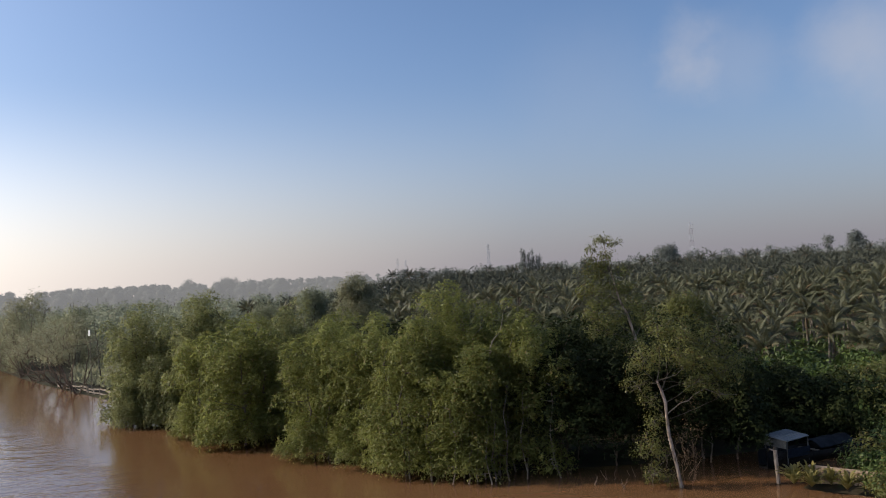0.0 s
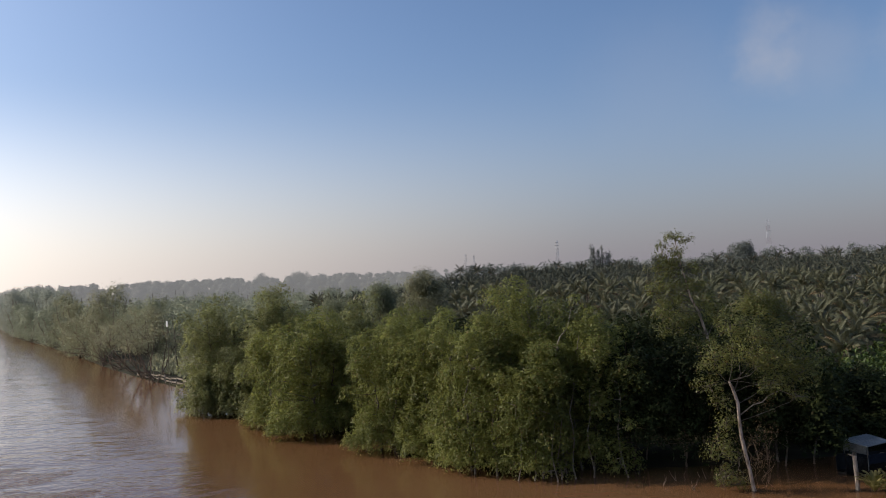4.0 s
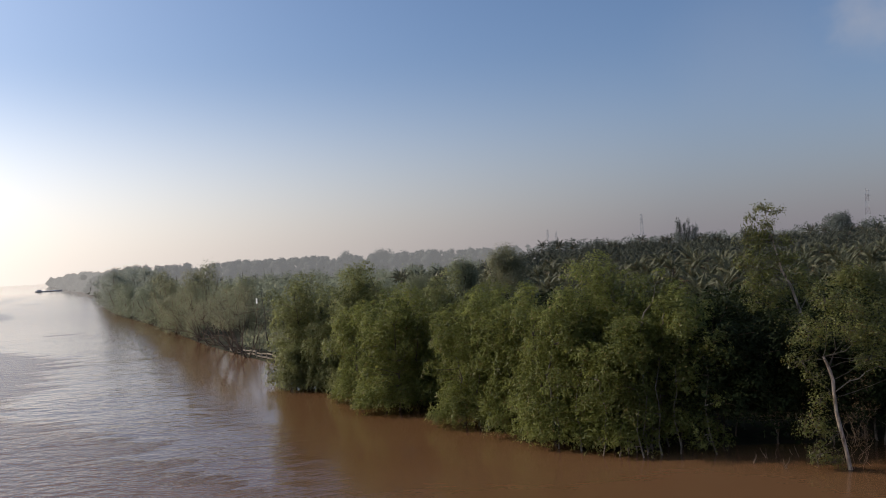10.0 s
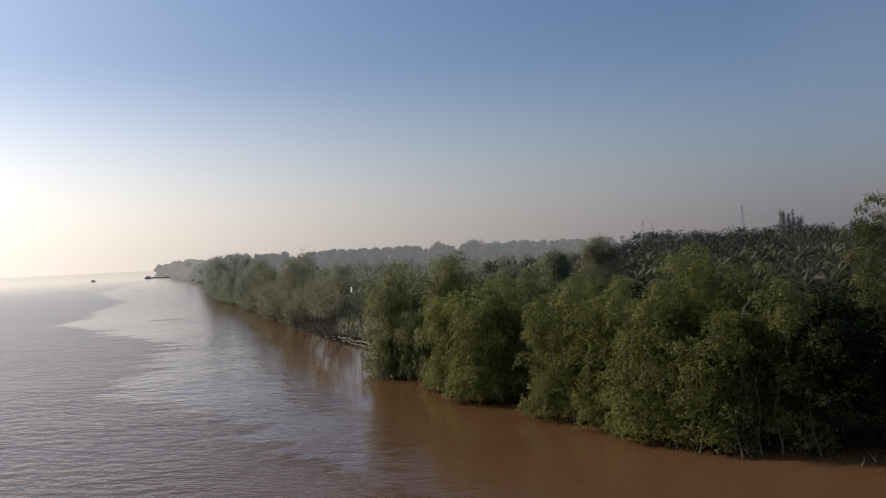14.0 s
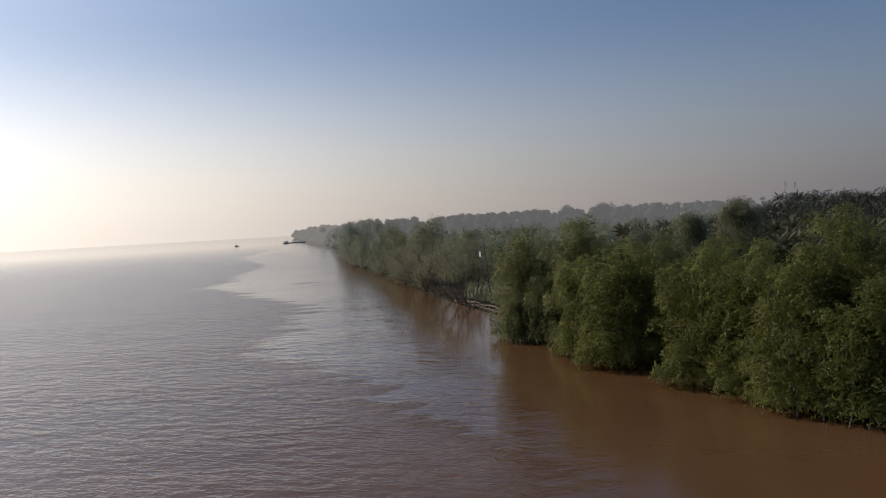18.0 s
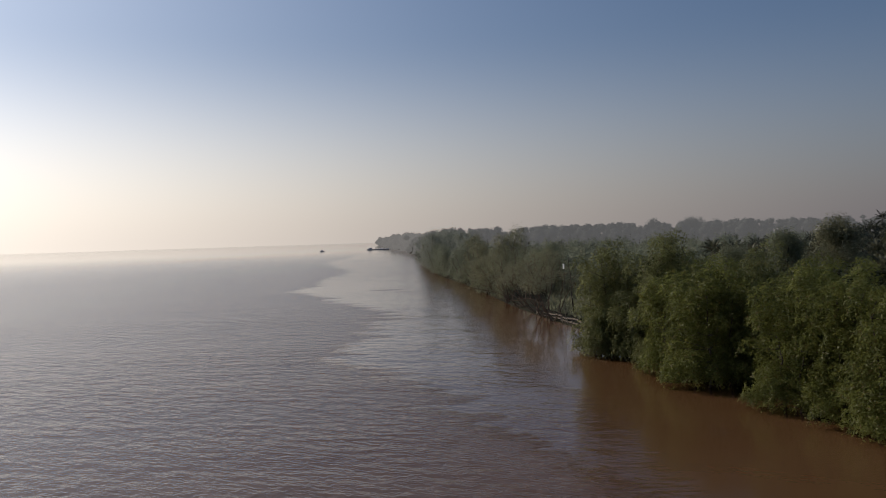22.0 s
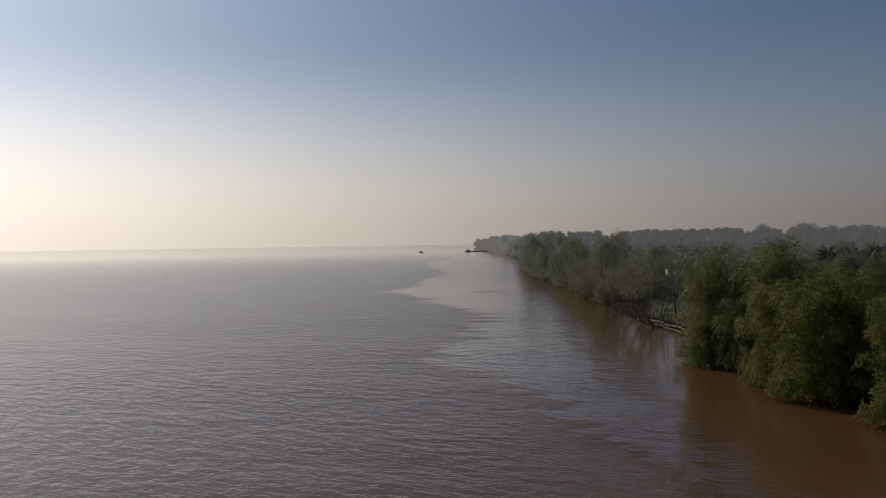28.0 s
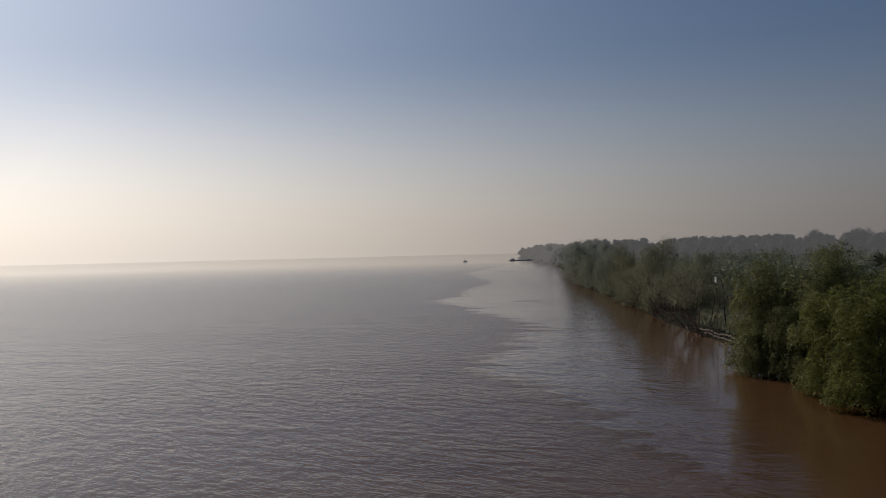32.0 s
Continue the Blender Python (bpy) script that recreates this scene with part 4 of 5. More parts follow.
def bush_set():
    r = rng_of(41)
    kinds = []
    for k in range(4):
        lobes = [((r.uniform(-1.2, 1.2), r.uniform(-1.2, 1.2), r.uniform(0.8, 1.9)), (r.uniform(0.9, 1.3),) * 2 + (r.uniform(0.8, 1.1),)) for _ in range(5)]
        at = Matrix.Translation(heading(-20 - k, 70))
        kinds.append(tree("bush", at, lobes, [((0, 0, -0.2), (0.1, 0.1, 1.2))], "leafy green riverside bush under the palms", 0.38, 7.5, LEAF_BUSH, BARK_GREY, 300 + k, "bushes behind the bank", 0.03, 0.06, 0.5, 0.9, 0.25, "bush", -1))
    n = 0
    for i in range(900):
        az, d = r.uniform(-35, -6), r.uniform(60, 104)
        if d > np.interp(az, [-35, -22, -14, -6], [84, 92, 104, 98]) or d < np.interp(az, [-35, -24, -19, -9], [66, 64, 64, 68]):
            continue
        p = heading(az, d, 0.45)
        copy_thing(kinds[int(r.integers(4))], Matrix.Translation(p) @ pose(0, 0, 0, 0, 0, r.uniform(0, 360)) @ Matrix.Diagonal((1, 1, r.uniform(0.8, 1.6), 1)))
        n += 1
        if n > 230:
            break


bush_set()

# broadleaf trees in the plantation
SPREAD = "rounded grey-green broadleaf tree among the coconut palms"
for k, (az, d, top, width, mat) in enumerate([(6.2, 112, 13.5, 9.0, LEAF_THIN), (9.3, 108, 12.2, 4.8, LEAF_BANK), (-16.5, 100, 9.0, 9, LEAF_OLIVE), (12.5, 120, 10.0, 10, LEAF_BANK), (17.0, 135, 10, 11, LEAF_BANK)]):
    lobes, feet, kw = shared_tree(400 + k, top, width, 26, 1.5, 0.25, 26, mat, BARK_GREY, top * 0.3)
    tree("broadleaf_tree", Matrix.Translation(heading(az, d, 0.4)), lobes, feet, SPREAD, group="trees in the plantation", **kw)


# ---- trees along the bank upriver ----
def bank_trees():
    r = rng_of(51)
    # leaf colours step paler upriver in place of haze
    tones = (LEAF_BANK, LEAF_BANK, LEAF_THIN, LEAF_THIN, LEAF_HAZE_MID, LEAF_HAZE_MID, LEAF_HAZY, LEAF_HAZY)
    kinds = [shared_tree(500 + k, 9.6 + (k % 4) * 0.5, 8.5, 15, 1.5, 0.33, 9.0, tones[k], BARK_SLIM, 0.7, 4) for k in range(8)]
    path = np.array(BANK[21:29], float)
    total = np.cumsum(np.concatenate([[0], np.linalg.norm(np.diff(path, axis=0), axis=1)]))
    made = {}
    s = 10.0
    while s < total[-1]:
        x, y = np.interp(s, total, path[:, 0]), np.interp(s, total, path[:, 1])
        for row in range(2):
            dx, dy = 0.8 + row * 9 + r.uniform(-1.5, 1.5), 0.6 + row * 6 + r.uniform(-2, 2)
            turn, wide, tall = r.uniform(0, 360), r.uniform(0.75, 1.25), r.uniform(0.7, 1.3)
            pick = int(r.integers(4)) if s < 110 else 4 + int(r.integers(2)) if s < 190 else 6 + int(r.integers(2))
            az, d = math.degrees(math.atan2(-x - dx, y + dy)), math.hypot(x + dx, y + dy)
            if row == 0 and s < 48 or az < 24.6 and d < 168:
                continue
            m = Matrix.Translation((x + dx, y + dy, 0.2)) @ pose(0, 0, 0, 0, 0, turn) @ Matrix.Diagonal((wide, wide, tall, 1))
            if pick in made:
                copy_thing(made[pick], m)
            else:
                lobes, feet, kw = kinds[pick]
                made[pick] = tree("bank_tree", m, lobes, feet, "thin haze-paled tree with bare stems on the river bank", group="trees along the upriver bank", **kw)
        s += 6.0 + s * 0.012


bank_trees()


# ---- far woods ----
def lumps(r, lobes, rings=6, sides=9):
    """Closed uneven crowns, one for each lobe."""
    t, a = np.meshgrid(np.linspace(0.06, np.pi - 0.06, rings), np.linspace(0, 2 * np.pi, sides, endpoint=False), indexing="ij")
    d = np.stack([np.sin(t) * np.cos(a), np.sin(t) * np.sin(a), np.cos(t)], -1).reshape(-1, 3)
    i, j = np.meshgrid(np.arange(rings - 1), np.arange(sides), indexing="ij")
    k, e = (i * sides + j).ravel(), (i * sides + (j + 1) % sides).ravel()
    f = np.stack([k, k + sides, e + sides, e], 1)
    vs = []
    for c, rad in lobes:
        vs.append(np.asarray(c) + d * np.asarray(rad) * (0.86 + 0.16 * uneven(d * 3.0 + np.asarray(c), 1.0) + r.normal(0, 0.07, len(d)))[:, None])
    return vs, [f] * len(vs)


def woods(name, label, spots, leaf, per_area, mat, clump, seed, tiers=3, closed=False):
    """Far trees joined: uneven crowns with leaves round them on thin stems; spots are x, y, top, width."""
    r = rng_of(seed)
    lobes = []
    for x, y, top, width in spots:
        for k in range(tiers):
            s = width * (r.uniform(0.13, 0.3) if closed else r.uniform(0.28, 0.44))
            lobes.append(((x + r.uniform(-0.32, 0.32) * width, y + r.uniform(-0.32, 0.32) * width, top - s * 0.8 - k * top * (0.13 if closed else 0.2)), (s, s, s * r.uniform(0.75, 1.05))))
    ob = thing(name, pose(0, 0, 0), label, "woods", kind="stuff")
    if closed:
        tagged(part("crowns", mesh_of("crowns", *lumps(r, lobes), mat, True), ob), kind="stuff")
    tagged(part("leaves", leafy("leaves", r, lobes, per_area, leaf, mat, clump=clump, hang=0.9, fill=0.0 if closed else 0.1), ob), kind="stuff")
    stems = [tube([(x, y, 0), (x, y, top * 0.7)], [0.3, 0.15], 4) for x, y, top, _ in spots]
    tagged(part("stems", mesh_of("stems", [a[0] for a in stems], [a[1] for a in stems], BARK_GREY), ob), kind="stuff")


def spread(r, count, az0, az1, d0, d1, lo, hi, rise, wide):
    """Scattered far trees: place, top and width."""
    spots = []
    for _ in range(count):
        az, d = r.uniform(az0, az1), r.uniform(d0, d1)
        p = heading(az, d)
        spots.append((p.x, p.y, r.uniform(lo, hi) + (d - d0) * rise, r.uniform(*wide)))
    ok = inland([s[0] for s in spots], [s[1] for s in spots]) > 12
    return [s for s, k in zip(spots, ok) if k]


def far_woods():
    r = rng_of(61)
    woods("middle_woods", "grey-green woods and scrub, paled for haze, beyond the bank trees", spread(r, 300, 5, 33, 170, 400, 5.0, 9.0, 0.012, (6, 12)), 0.8, 2.0, LEAF_HAZE_MID, 1.15, 64)
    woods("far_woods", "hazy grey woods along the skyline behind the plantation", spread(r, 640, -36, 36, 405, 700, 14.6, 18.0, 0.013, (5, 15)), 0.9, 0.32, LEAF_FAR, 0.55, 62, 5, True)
    woods("skyline_woods", "dark hazy trees along the skyline behind the palms", spread(r, 90, -36, -13, 385, 440, 17.6, 21.0, 0.0, (4, 9)) + spread(r, 60, -13, 4, 385, 440, 16.6, 19.6, 0.0, (4, 9)), 0.9, 1.2, LEAF_RIDGE_HAZED, 0.8, 65)
    bend = []
    for i in range(40):
        t = r.random()
        a = Vector(BANK[27]).lerp(Vector(BANK[29]), t)
        bend.append((a.x + r.uniform(3, 24), a.y + r.uniform(-3, 6), r.uniform(12.5, 16.0) + 2.6 * math.exp(-((t - 0.3) / 0.16) ** 2), r.uniform(7, 12)))
    woods("river_bend_trees", "tall haze-paled trees in a clump where the bank bends", bend, 0.75, 1.7, LEAF_HAZY, 0.9, 66, 4)
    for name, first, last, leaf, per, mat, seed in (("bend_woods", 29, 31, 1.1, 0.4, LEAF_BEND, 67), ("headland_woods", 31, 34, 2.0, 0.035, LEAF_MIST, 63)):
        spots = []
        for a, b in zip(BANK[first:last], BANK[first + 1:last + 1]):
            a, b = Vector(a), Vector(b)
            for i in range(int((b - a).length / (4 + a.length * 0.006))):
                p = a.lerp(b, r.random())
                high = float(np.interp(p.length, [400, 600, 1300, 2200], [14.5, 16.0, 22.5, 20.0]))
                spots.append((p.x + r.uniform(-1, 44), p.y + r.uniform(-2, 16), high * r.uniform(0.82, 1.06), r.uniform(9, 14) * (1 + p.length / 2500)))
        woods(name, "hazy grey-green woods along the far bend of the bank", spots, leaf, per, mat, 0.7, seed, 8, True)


far_woods()

# ---- skyline trees and towers ----
def skyline_tree(az, dist, top, width, count, size, seed, label, low, mat=LEAF_RIDGE_HAZED):
    lobes, feet, kw = shared_tree(seed, top, width, count, size, 0.7, 4.5, mat, BARK_GREY, low, 2, 1.1)
    tree("skyline_tree", Matrix.Translation(heading(az, dist, 0.3)), lobes, feet, label, group="trees above the skyline", **kw)


skyline_tree(-15.5, 400, 23.2, 10, 12, 3.4, 71, "dark domed tree standing above the palms", 13)
skyline_tree(-27.1, 400, 24.5, 7.5, 10, 2.6, 72, "round-topped tree standing above the palms", 14)
skyline_tree(-25.5, 420, 24.0, 5, 5, 1.8, 73, "small round tree standing above the palms", 17)
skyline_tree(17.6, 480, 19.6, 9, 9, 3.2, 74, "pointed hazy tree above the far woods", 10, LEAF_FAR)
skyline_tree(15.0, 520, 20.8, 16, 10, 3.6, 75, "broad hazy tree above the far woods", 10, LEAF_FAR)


def casuarina():
    """Feathery upright plumes."""
    r = rng_of(76)
    lobes, feet = [], []
    for i in range(11):
        x, h = -4.0 + i * 0.8 + r.uniform(-0.3, 0.3), r.uniform(20, 25.2)
        feet.append(((x * 0.3, 0, -0.5), (x, 0, h)))
        lobes += [((x + r.uniform(-0.2, 0.2), r.uniform(-1, 1), z), (0.5, 0.5, 1.2)) for z in np.arange(14, h - 0.8, 1.3)]
    tree("casuarina_tree", Matrix.Translation(heading(-6.15, 350, 0.3)), lobes, feet, "feathery casuarina tree with upright plumes above the palms", 0.45, 9, LEAF_RIDGE_HAZED, BARK_GREY, 77, "trees above the skyline", 0.05, 0.12, 0.6, 1.4, 0.1, twigs=-1)


casuarina()


def strut(a, b, wide, mat, name, parent):
    v, f = tube([a, b], [wide, wide], 4)
    return part(name, mesh_of(name, v, f, mat), parent)


def lattice_tower(az, dist, height, base, label, banded):
    ob = thing("lattice_tower", pose(*heading(az, dist), 0, 0, az), label, "transmission tower", "towers beyond the plantation")
    bays = 9
    for i in range(bays):
        z0, z1 = height * i / bays, height * (i + 1) / bays
        w0, w1 = base * (1 - 0.72 * i / bays), base * (1 - 0.72 * (i + 1) / bays)
        mat = (BAND_RED if i % 2 else BAND_WHITE) if banded else TOWER_HAZED
        c0 = [(sx * w0 / 2, sy * w0 / 2, z0) for sx, sy in ((-1, -1), (1, -1), (1, 1), (-1, 1))]
        c1 = [(sx * w1 / 2, sy * w1 / 2, z1) for sx, sy in ((-1, -1), (1, -1), (1, 1), (-1, 1))]
        for k in range(4):
            strut(c0[k], c1[k], 0.22, mat, "leg", ob)
            strut(c0[k], c1[(k + 1) % 4], 0.11, mat, "brace", ob)
            strut(c0[(k + 1) % 4], c1[k], 0.11, mat, "brace", ob)
            strut(c1[k], c1[(k + 1) % 4], 0.11, mat, "ring", ob)
    for z, w in ((0.80, 8.0), (0.88, 7.0), (0.96, 6.0)):
        strut((-w / 2, 0, height * z), (w / 2, 0, height * z), 0.25, BAND_WHITE if banded else TOWER_HAZED, "crossarm", ob)


lattice_tower(-17.15, 1000, 65.0, 8.0, "tall lattice tower in red and white bands dulled for haze", True)
lattice_tower(-3.19, 1300, 66.0, 8.0, "grey lattice tower faint in the haze", False)
lattice_tower(3.28, 1800, 65.5, 9.0, "grey lattice tower very faint in the haze", False)
lattice_tower(2.7, 2100, 70.0, 9.0, "grey lattice tower very faint in the haze", False)


# ---- river bank: timber rails, leaning stems, marker board ----
def timber_rails():
    ob = thing("timber_fence", pose(0, 0, 0), "weathered pale timber rails on short posts along the bank", "fence")
    a, b = np.array([-44.0, 105.2]), np.array([-58.5, 121.0])
    n = 12
    r = rng_of(81)
    pts = [a + (b - a) * i / (n - 1) + r.uniform(-0.25, 0.25, 2) for i in range(n)]
    for i, p in enumerate(pts):
        strut((p[0], p[1], -1.5), (p[0] + r.uniform(-0.1, 0.1), p[1], 1.05 + r.uniform(-0.2, 0.25)), 0.09, WOOD_OLD, "post", ob)
        if i < n - 1 and r.random() > 0.12:
            q = pts[i + 1]
            for z in (0.35, 0.85):
                d = q - p
                m = pose((p[0] + q[0]) / 2, (p[1] + q[1]) / 2, z + r.uniform(-0.08, 0.08), 0, r.uniform(-3, 3), math.degrees(math.atan2(d[1], d[0])))
                part("rail", box_mesh("rail", (float(np.hypot(*d)) * 1.04, 0.07, 0.2), WOOD_OLD, 0.01), ob, at=m)


timber_rails()


def leaning_trees():
    """Thin-leaved trees whose bare dark stems fan out over the water."""
    r = rng_of(82)
    for k, (x, y, n) in enumerate([(-51.8, 112.6, 7), (-55.5, 118.0, 7), (-60.5, 124.0, 8), (-67, 132, 7), (-74, 141, 7), (-83, 154, 7)]):
        stems, lobes = [], []
        for i in range(n):
            side = -1 if i < n - 2 else 1
            reach = r.uniform(0.5, 4.2) if side < 0 else r.uniform(0.2, 2.5)
            head = (side * reach * 0.82, side * reach * 0.35 + r.uniform(-1.5, 1.5), r.uniform(4.0, 8.0) - (reach if side < 0 else 0) * 0.5)
            stems.append(((r.uniform(-0.8, 0.8), r.uniform(-0.8, 0.8), -0.5), head))
            for _ in range(4):
                lobes.append(((head[0] + r.uniform(-1.7, 1.7), head[1] + r.uniform(-1.4, 1.4), max(4.9, head[2] + r.uniform(-0.4, 2.8))), (r.uniform(0.9, 1.5), r.uniform(0.9, 1.5), r.uniform(0.7, 1.1))))
        ob = tree("leaning_tree", Matrix.Translation((x, y, 0.1)), lobes, stems, "sparse thin-leaved tree, bare dark stems leaning over the water", 0.24, 3.9, LEAF_THIN, BARK_BROWN, 820 + k, "leaning trees on the bank", 0.03, 0.075, 0.6, 1.0, 0.15, twigs=4)
        # one low bough just above the water
        p = np.array([(0, 0, 0.4), (-1.5, -0.3, 1.3), (-3.4, -0.9, 1.9), (-6.0, -1.8, 1.8), (-8.6, -2.2, 2.3)]) * r.uniform(0.75, 1.1) + [0, 0, 0.1]
        part("low_bough", mesh_of("low_bough", *tube(p + r.normal(0, 0.18, (5, 3)), np.linspace(0.11, 0.03, 5), 6), BARK_BROWN, True), ob, "bare dark bough arching over the water", at=pose(0, 0, 0, 0, r.uniform(-2, 9), r.uniform(-40, 10)))


leaning_trees()


def field():
    """Open grass behind the timber rails."""
    r = rng_of(84)
    az, d = np.radians(r.uniform(17.5, 25.0, 9000)), r.uniform(108, 185, 9000)
    at = np.stack([-np.sin(az) * d, np.cos(az) * d, np.full(9000, 0.45)], 1)
    at = at[inland(at[:, 0], at[:, 1]) > 3]
    v, f = leaf_quads(r, at, 0.9, 0.3, -1.6)
    ob = thing("grass", pose(0, 0, 0), "open field of pale green tall grass behind the rails", "grass", kind="stuff")
    tagged(part("blades", mesh_of("blades", v, f, LEAF_THIN), ob), kind="stuff")


field()


def marker_board():
    p = heading(23.84, 113, 0.2)
    ob = thing("marker_board", pose(*p, 0, 0, -26), "white upright marker board on a thin pole", "sign")
    part("pole", mesh_of("pole", *tube([(0, 0, -0.5), (0, 0, 9.1)], [0.04, 0.03], 8), BARK_SLIM), ob)
    part("board", box_mesh("board", (0.34, 0.05, 0.72), PAINT_WHITE, 0.01), ob, "white painted board", at=pose(0, -0.1, 8.5))
    q = heading(23.2, 126, 0.2)
    st = thing("bare_tree", pose(*q), "bare dead tree stem beside the bank", "tree")
    r = rng_of(83)
    part("trunk", mesh_of("trunk", *tube(bent(r, (0, 0, -0.5), (-0.8, 0, 9.4), 0.12, 8), np.linspace(0.13, 0.04, 8), 6), BARK_GREY, True), st)
    for z in (4.5, 6.0, 7.4):
        part("limb", mesh_of("limb", *tube(bent(r, (-0.06 * z, 0, z), (r.uniform(-1.6, 1.6), 0.4, z + 1.4), 0.08, 5), np.linspace(0.05, 0.015, 5), 5), BARK_GREY, True), st)


marker_board()


# ---- boats on the river ----
def hull_mesh(name, length, beam, depth, mat, sheer=0.25, fine=0.6):
    """A boat's hull along x: open above, with a rail's thickness."""
    n, rows = 13, []
    for i in range(n):
        t = i / (n - 1) * 2 - 1
        w = beam / 2 * (1 - abs(t) ** 2.6 * fine)
        z = depth + sheer * t * t
        rows.append([(t * length / 2, -w, z), (t * length / 2, -w * 0.86, 0.15), (t * length / 2, 0, -0.25), (t * length / 2, w * 0.86, 0.15), (t * length / 2, w, z),
                     (t * length / 2, w - 0.08, z), (t * length / 2, w * 0.8, 0.3), (t * length / 2, -w * 0.8, 0.3), (t * length / 2, -w + 0.08, z)])
    v = np.array(rows, float).reshape(-1, 3)
    k = 9
    f = [[i * k + j, i * k + (j + 1) % k, (i + 1) * k + (j + 1) % k, (i + 1) * k + j] for i in range(n - 1) for j in range(k)]
    for e in (0, (n - 1) * k):
        f += [[e, e + 1, e + 7, e + 8], [e + 1, e + 2, e + 3, e + 7], [e + 3, e + 4, e + 5, e + 6], [e + 3, e + 6, e + 7, e + 7]][:2] + [[e + 3, e + 4, e + 5, e + 6]]
    return mesh_of(name, v, np.array(f), mat)


def barge():
    ob = thing("barge", pose(*heading(36.85, 1150), 0, 0, 30), "long low brown barge, paled for haze, lying on the river", "barge")
    part("hull", hull_mesh("hull", 31, 7, 0.9, HULL_HAZED, 0.5, 0.5), ob)
    part("cargo", box_mesh("cargo", (17, 5, 0.9), HULL_HAZED, 0.3), ob, "low heaped cargo", at=pose(3, 0, 0.95))
    part("wheelhouse", box_mesh("wheelhouse", (4.5, 3.6, 2.0), PAINT_WHITE, 0.1), ob, "small pale wheelhouse", at=pose(-11, 0, 1.7))
    part("roof", box_mesh("roof", (5.2, 4.2, 0.2), STEEL, 0.03), ob, at=pose(-11, 0, 2.8))
    part("mast", mesh_of("mast", *tube([(-8.5, 0, 0.6), (-8.5, 0, 4.4)], [0.1, 0.06], 6), STEEL), ob)
    s = thing("small_boat", pose(*heading(40.74, 1130), 0, 0, 10), "small grey-brown boat, paled for haze, far out on the river", "boat")
    part("hull", hull_mesh("hull", 6.5, 2.0, 0.7, HULL_HAZED, 0.4), s)
    part("cabin", box_mesh("cabin", (2.2, 1.5, 1.5), HULL_HAZED, 0.1), s, at=pose(-0.8, 0, 1.2))


barge()


# ---- the landing: moored boat, post, wall and plants ----
def moored_boat():
    ob = thing("moored_boat", pose(24.6, 54.2, -0.1, 0, 0, 27), "old wooden boat darkened for shade, grey sheet roof, moored under trees", "boat")
    part("hull", hull_mesh("hull", 11.5, 2.1, 0.75, HULL_SHADED, 0.5), ob)
    roof = part("roof", box_mesh("roof", (2.1, 1.8, 0.05), ROOF_SHEET, 0.01), ob, "pale grey sheet roof", at=pose(-3.5, 0, 1.86, 5, -3, 0))
    for i in range(8):
        part("roof_rib", box_mesh("roof_rib", (0.05, 1.78, 0.03), ROOF_SHEET, 0.008), roof, at=pose(-0.98 + i * 0.28, 0, 0.035))
    for x in (-4.45, -2.55):
        for y in (-0.85, 0.85):
            part("roof_post", mesh_of("roof_post", *tube([(x, y, 0.3), (x, y, 1.82 + y * 0.08)], [0.04, 0.04], 6), WHITE_SHADED), ob)
    part("end_panel", box_mesh("end_panel", (0.05, 1.7, 0.5), WHITE_SHADED, 0.01), ob, "white end panel darkened for shade", at=pose(-4.55, 0, 1.5))
    for y in (-0.92, 0.92):
        part("cabin_side", box_mesh("cabin_side", (2.0, 0.05, 0.55), PAINT_BLUE, 0.01), ob, "blue side board darkened for shade", at=pose(-3.5, y, 0.95))
    bm = bmesh.new()
    bmesh.ops.create_grid(bm, x_segments=12, y_segments=8, size=1.0)
    for v in bm.verts:
        v.co = Vector((v.co.x * 1.7, v.co.y * 0.9, 1.3 - 0.4 * v.co.y ** 2 + 0.1 * noise.noise(v.co * 3)))
    part("tarpaulin", bm_mesh("tarpaulin", bm, TARPAULIN, True), ob, "sagging tarpaulin cover darkened for shade", at=pose(0.3, 0, 0))
    for x in (-1.4, 2.2, 3.2):
        part("thwart", box_mesh("thwart", (0.28, 1.6, 0.05), WOOD_OLD, 0.01), ob, at=pose(x, 0, 0.7))
    for i in range(4):
        part("deck_board", box_mesh("deck_board", (1.5, 0.2, 0.04), WOOD_OLD, 0.01), ob, "pale weathered deck board", at=pose(4.4, -0.36 + i * 0.24, 1.0 + 0.01 * (i % 2), 0, -9, 0))


moored_boat()


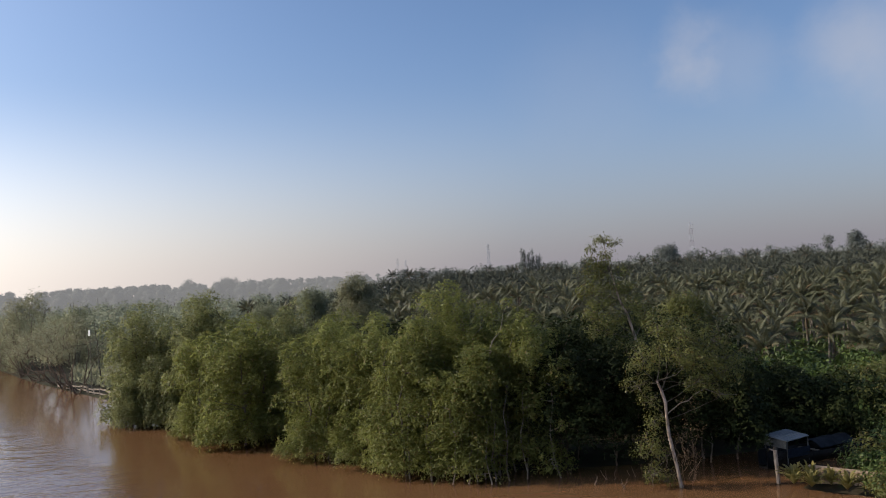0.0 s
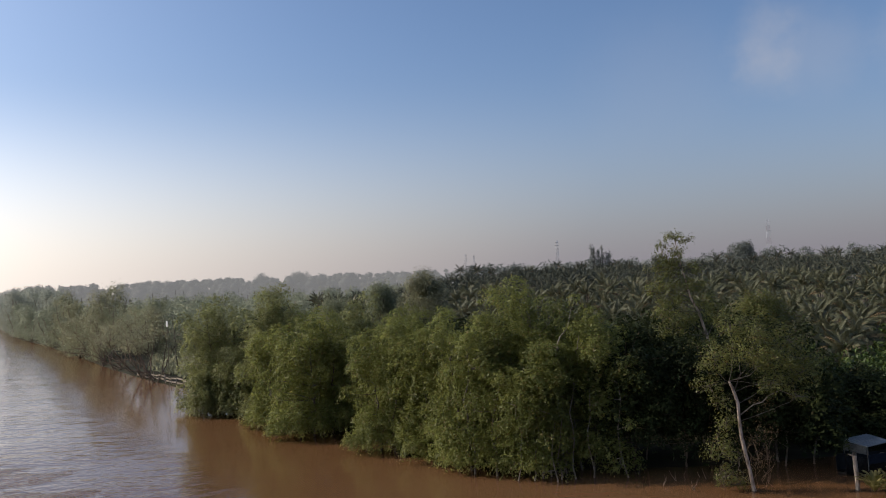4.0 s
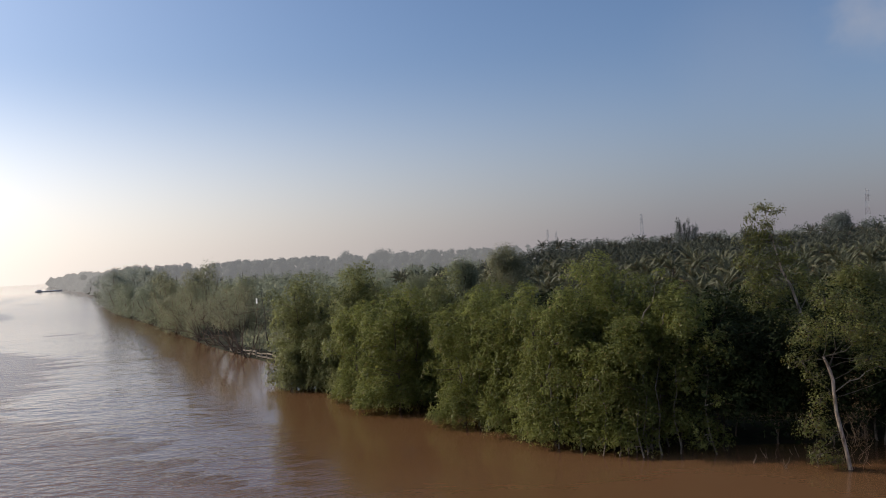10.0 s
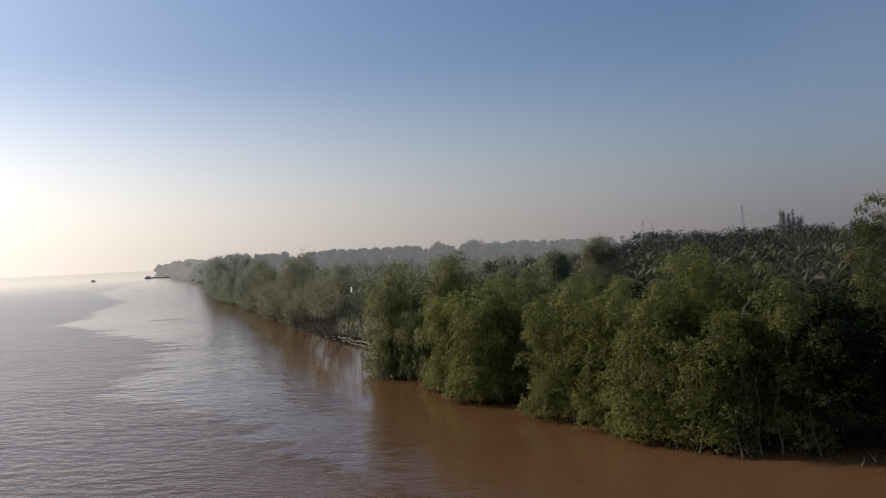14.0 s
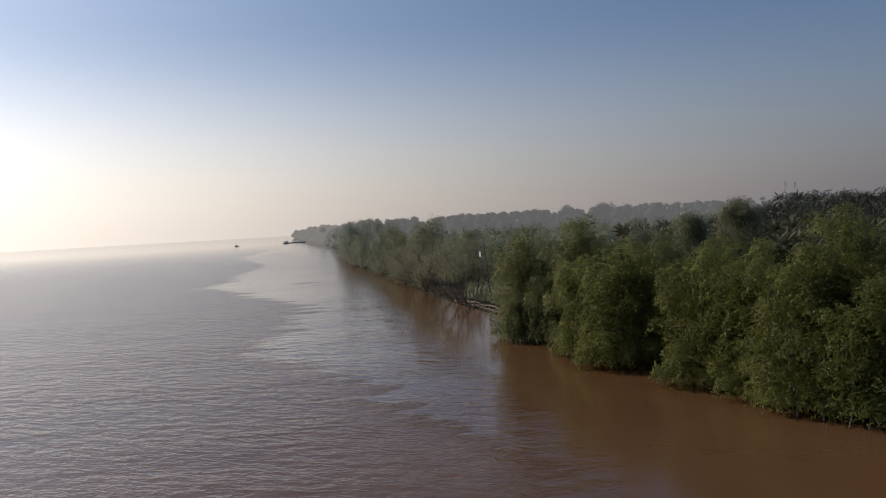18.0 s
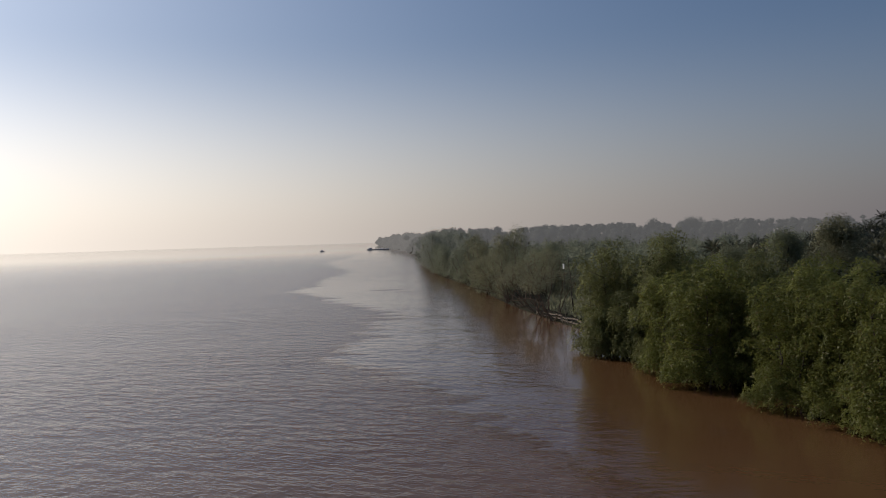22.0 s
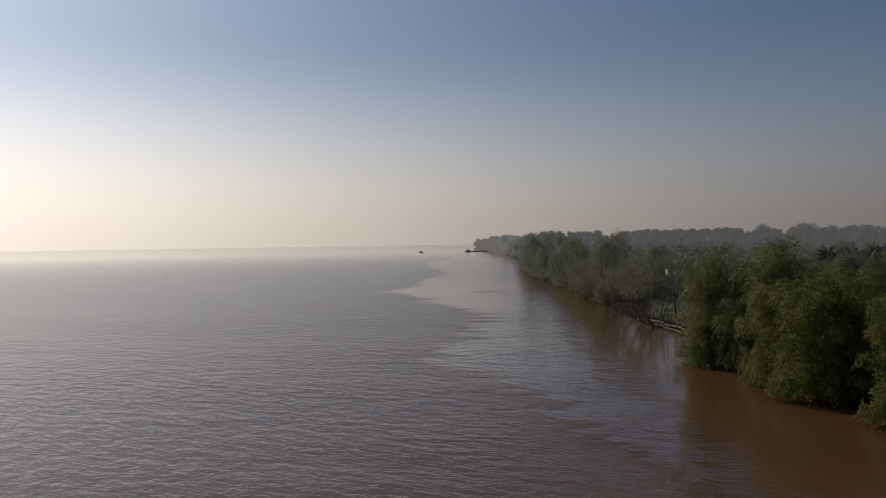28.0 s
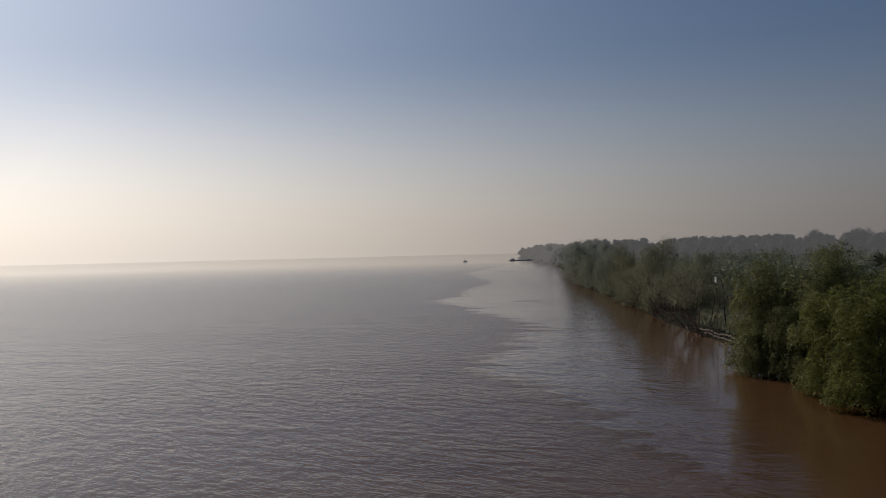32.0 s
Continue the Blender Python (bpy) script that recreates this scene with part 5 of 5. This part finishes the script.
def landing():
    ob = thing("mooring_post", pose(18.9, 47.9, 0), "pale bare wooden mooring post at the water's edge", "post")
    part("shaft", mesh_of("shaft", *tube([(0.03, 0, -1.5), (0.02, 0, 0.5), (-0.03, 0, 1.3), (-0.05, 0, 1.98)], [0.13, 0.12, 0.115, 0.11], 12), BARK_PALE, True), ob)
    part("cap", mesh_of("cap", *tube([(-0.05, 0, 1.96), (-0.05, 0, 2.12)], [0.14, 0.11], 12), WOOD_DARK), ob, "dark splintered top")
    part("stub", mesh_of("stub", *tube([(-0.05, 0, 1.9), (-0.4, -0.05, 2.03)], [0.05, 0.04], 8), BARK_PALE), ob)
    a, b = Vector((20.6, 47.6, 0)), Vector((26.5, 42.0, 0))
    turn = math.degrees(math.atan2(b.y - a.y, b.x - a.x))
    wall = thing("retaining_wall", pose(*((a + b) / 2), 0, 0, turn), "low stained concrete retaining wall with a broken edge", "wall")
    n = 9
    length = (b - a).length / n
    r = rng_of(91)
    for i in range(n):
        part("slab", box_mesh("slab", (length * 0.985, 0.22, 1.5), CONCRETE, 0.03), wall, at=pose(-length * n / 2 + (i + 0.5) * length, r.uniform(-0.05, 0.05), 0.2 + r.uniform(-0.08, 0.06), r.uniform(-3, 3), 0, 0))
    part("coping", box_mesh("coping", (length * n, 0.34, 0.12), CONCRETE, 0.02), wall, at=pose(0, 0.03, 0.98))


landing()


def strap_plant(x, y, size, seed, label):
    """Clump of long arching strap leaves."""
    r = rng_of(seed)
    ob = thing("strap_leaf_plant", pose(x, y, 0.3), label, "plant", "plants on the landing")
    for i in range(38):
        a, n = r.uniform(0, 6.283), 6
        lift, ln = r.uniform(0.75, 1.5), size * r.uniform(0.6, 1.2)
        t = np.linspace(0, 1, n)
        d = np.cos(lift) * ln * t
        z = np.sin(lift) * ln * t - 0.38 * ln * t ** 2.6
        w = 0.062 * size * np.sin(np.pi * (0.12 + 0.86 * t)) ** 0.8
        c, s = math.cos(a), math.sin(a)
        mid = np.stack([d * c, d * s, z], 1)
        e = np.stack([-s * w, c * w, np.full(n, 0.02) * size], 1)
        v = np.concatenate([mid + e, mid - [0, 0, 0.01], mid + e * [-1, -1, 1]])
        f = [[i2 + k * n, i2 + 1 + k * n, i2 + 1 + (k + 1) * n, i2 + (k + 1) * n] for i2 in range(n - 1) for k in (0, 1)]
        part("leaf", mesh_of("leaf", v, np.array(f), LEAF_STRAP), ob)


STRAP = "clump of long arching green strap leaves by the post"
for k, (x, y, s) in enumerate([(19.6, 47.2, 1.5), (20.3, 46.6, 1.7), (19.9, 45.7, 1.4), (21.1, 45.9, 1.5), (19.2, 46.4, 1.2), (21.4, 44.7, 1.5), (22.4, 44.4, 1.3)]):
    strap_plant(x, y, s, 900 + k, STRAP)


def landing_bushes():
    r = rng_of(95)
    for k, (x, y, s) in enumerate([(24.0, 46.4, 1.3), (25.6, 45.0, 1.5), (23.4, 43.2, 1.0), (24.6, 42.4, 1.1), (27.5, 44.5, 1.6), (22.6, 42.4, 0.9), (28.5, 47.5, 2.0), (26.4, 49.0, 1.6), (30.5, 50, 2.2), (31.0, 59.5, 2.9), (34.5, 60.5, 3.2), (37.5, 62.0, 3.0), (33.0, 63.5, 3.0)]):
        lobes = [((r.uniform(-1, 1) * s, r.uniform(-1, 1) * s, r.uniform(0.3, 1.0) * s), (0.75 * s, 0.75 * s, 0.6 * s)) for _ in range(6)]
        tree("bush", pose(x, y, 0.3), lobes, [((0, 0, -0.2), (0.1, 0.1, 0.8 * s))], "yellow-green leafy bush beside the retaining wall", 0.2, 34, LEAF_OLIVE if k % 2 or k > 8 else LEAF_BUSH, BARK_GREY, 950 + k, "bushes on the landing", 0.02, 0.04, 0.35, 1.0, 0.25, "bush", -1)


landing_bushes()


def snags():
    r = rng_of(97)
    for k, (az, d) in enumerate([(-9.6, 50.6), (-10.8, 51.6), (-11.8, 49.6), (-8.2, 53.2), (-12.6, 52.6), (-3.0, 52.6)]):
        ob = thing("dead_branch", pose(*heading(az, d)), "bare dead branch standing in the shallow water", "branch", "dead branches in the shallows")
        for _ in range(3):
            tip = (r.uniform(-0.7, 0.7), r.uniform(-0.4, 0.4), r.uniform(0.25, 0.75))
            part("twig", mesh_of("twig", *tube(bent(r, (0, 0, -0.7), tip, 0.07, 6), np.linspace(0.04, 0.012, 6), 6), BARK_GREY, True), ob)


snags()
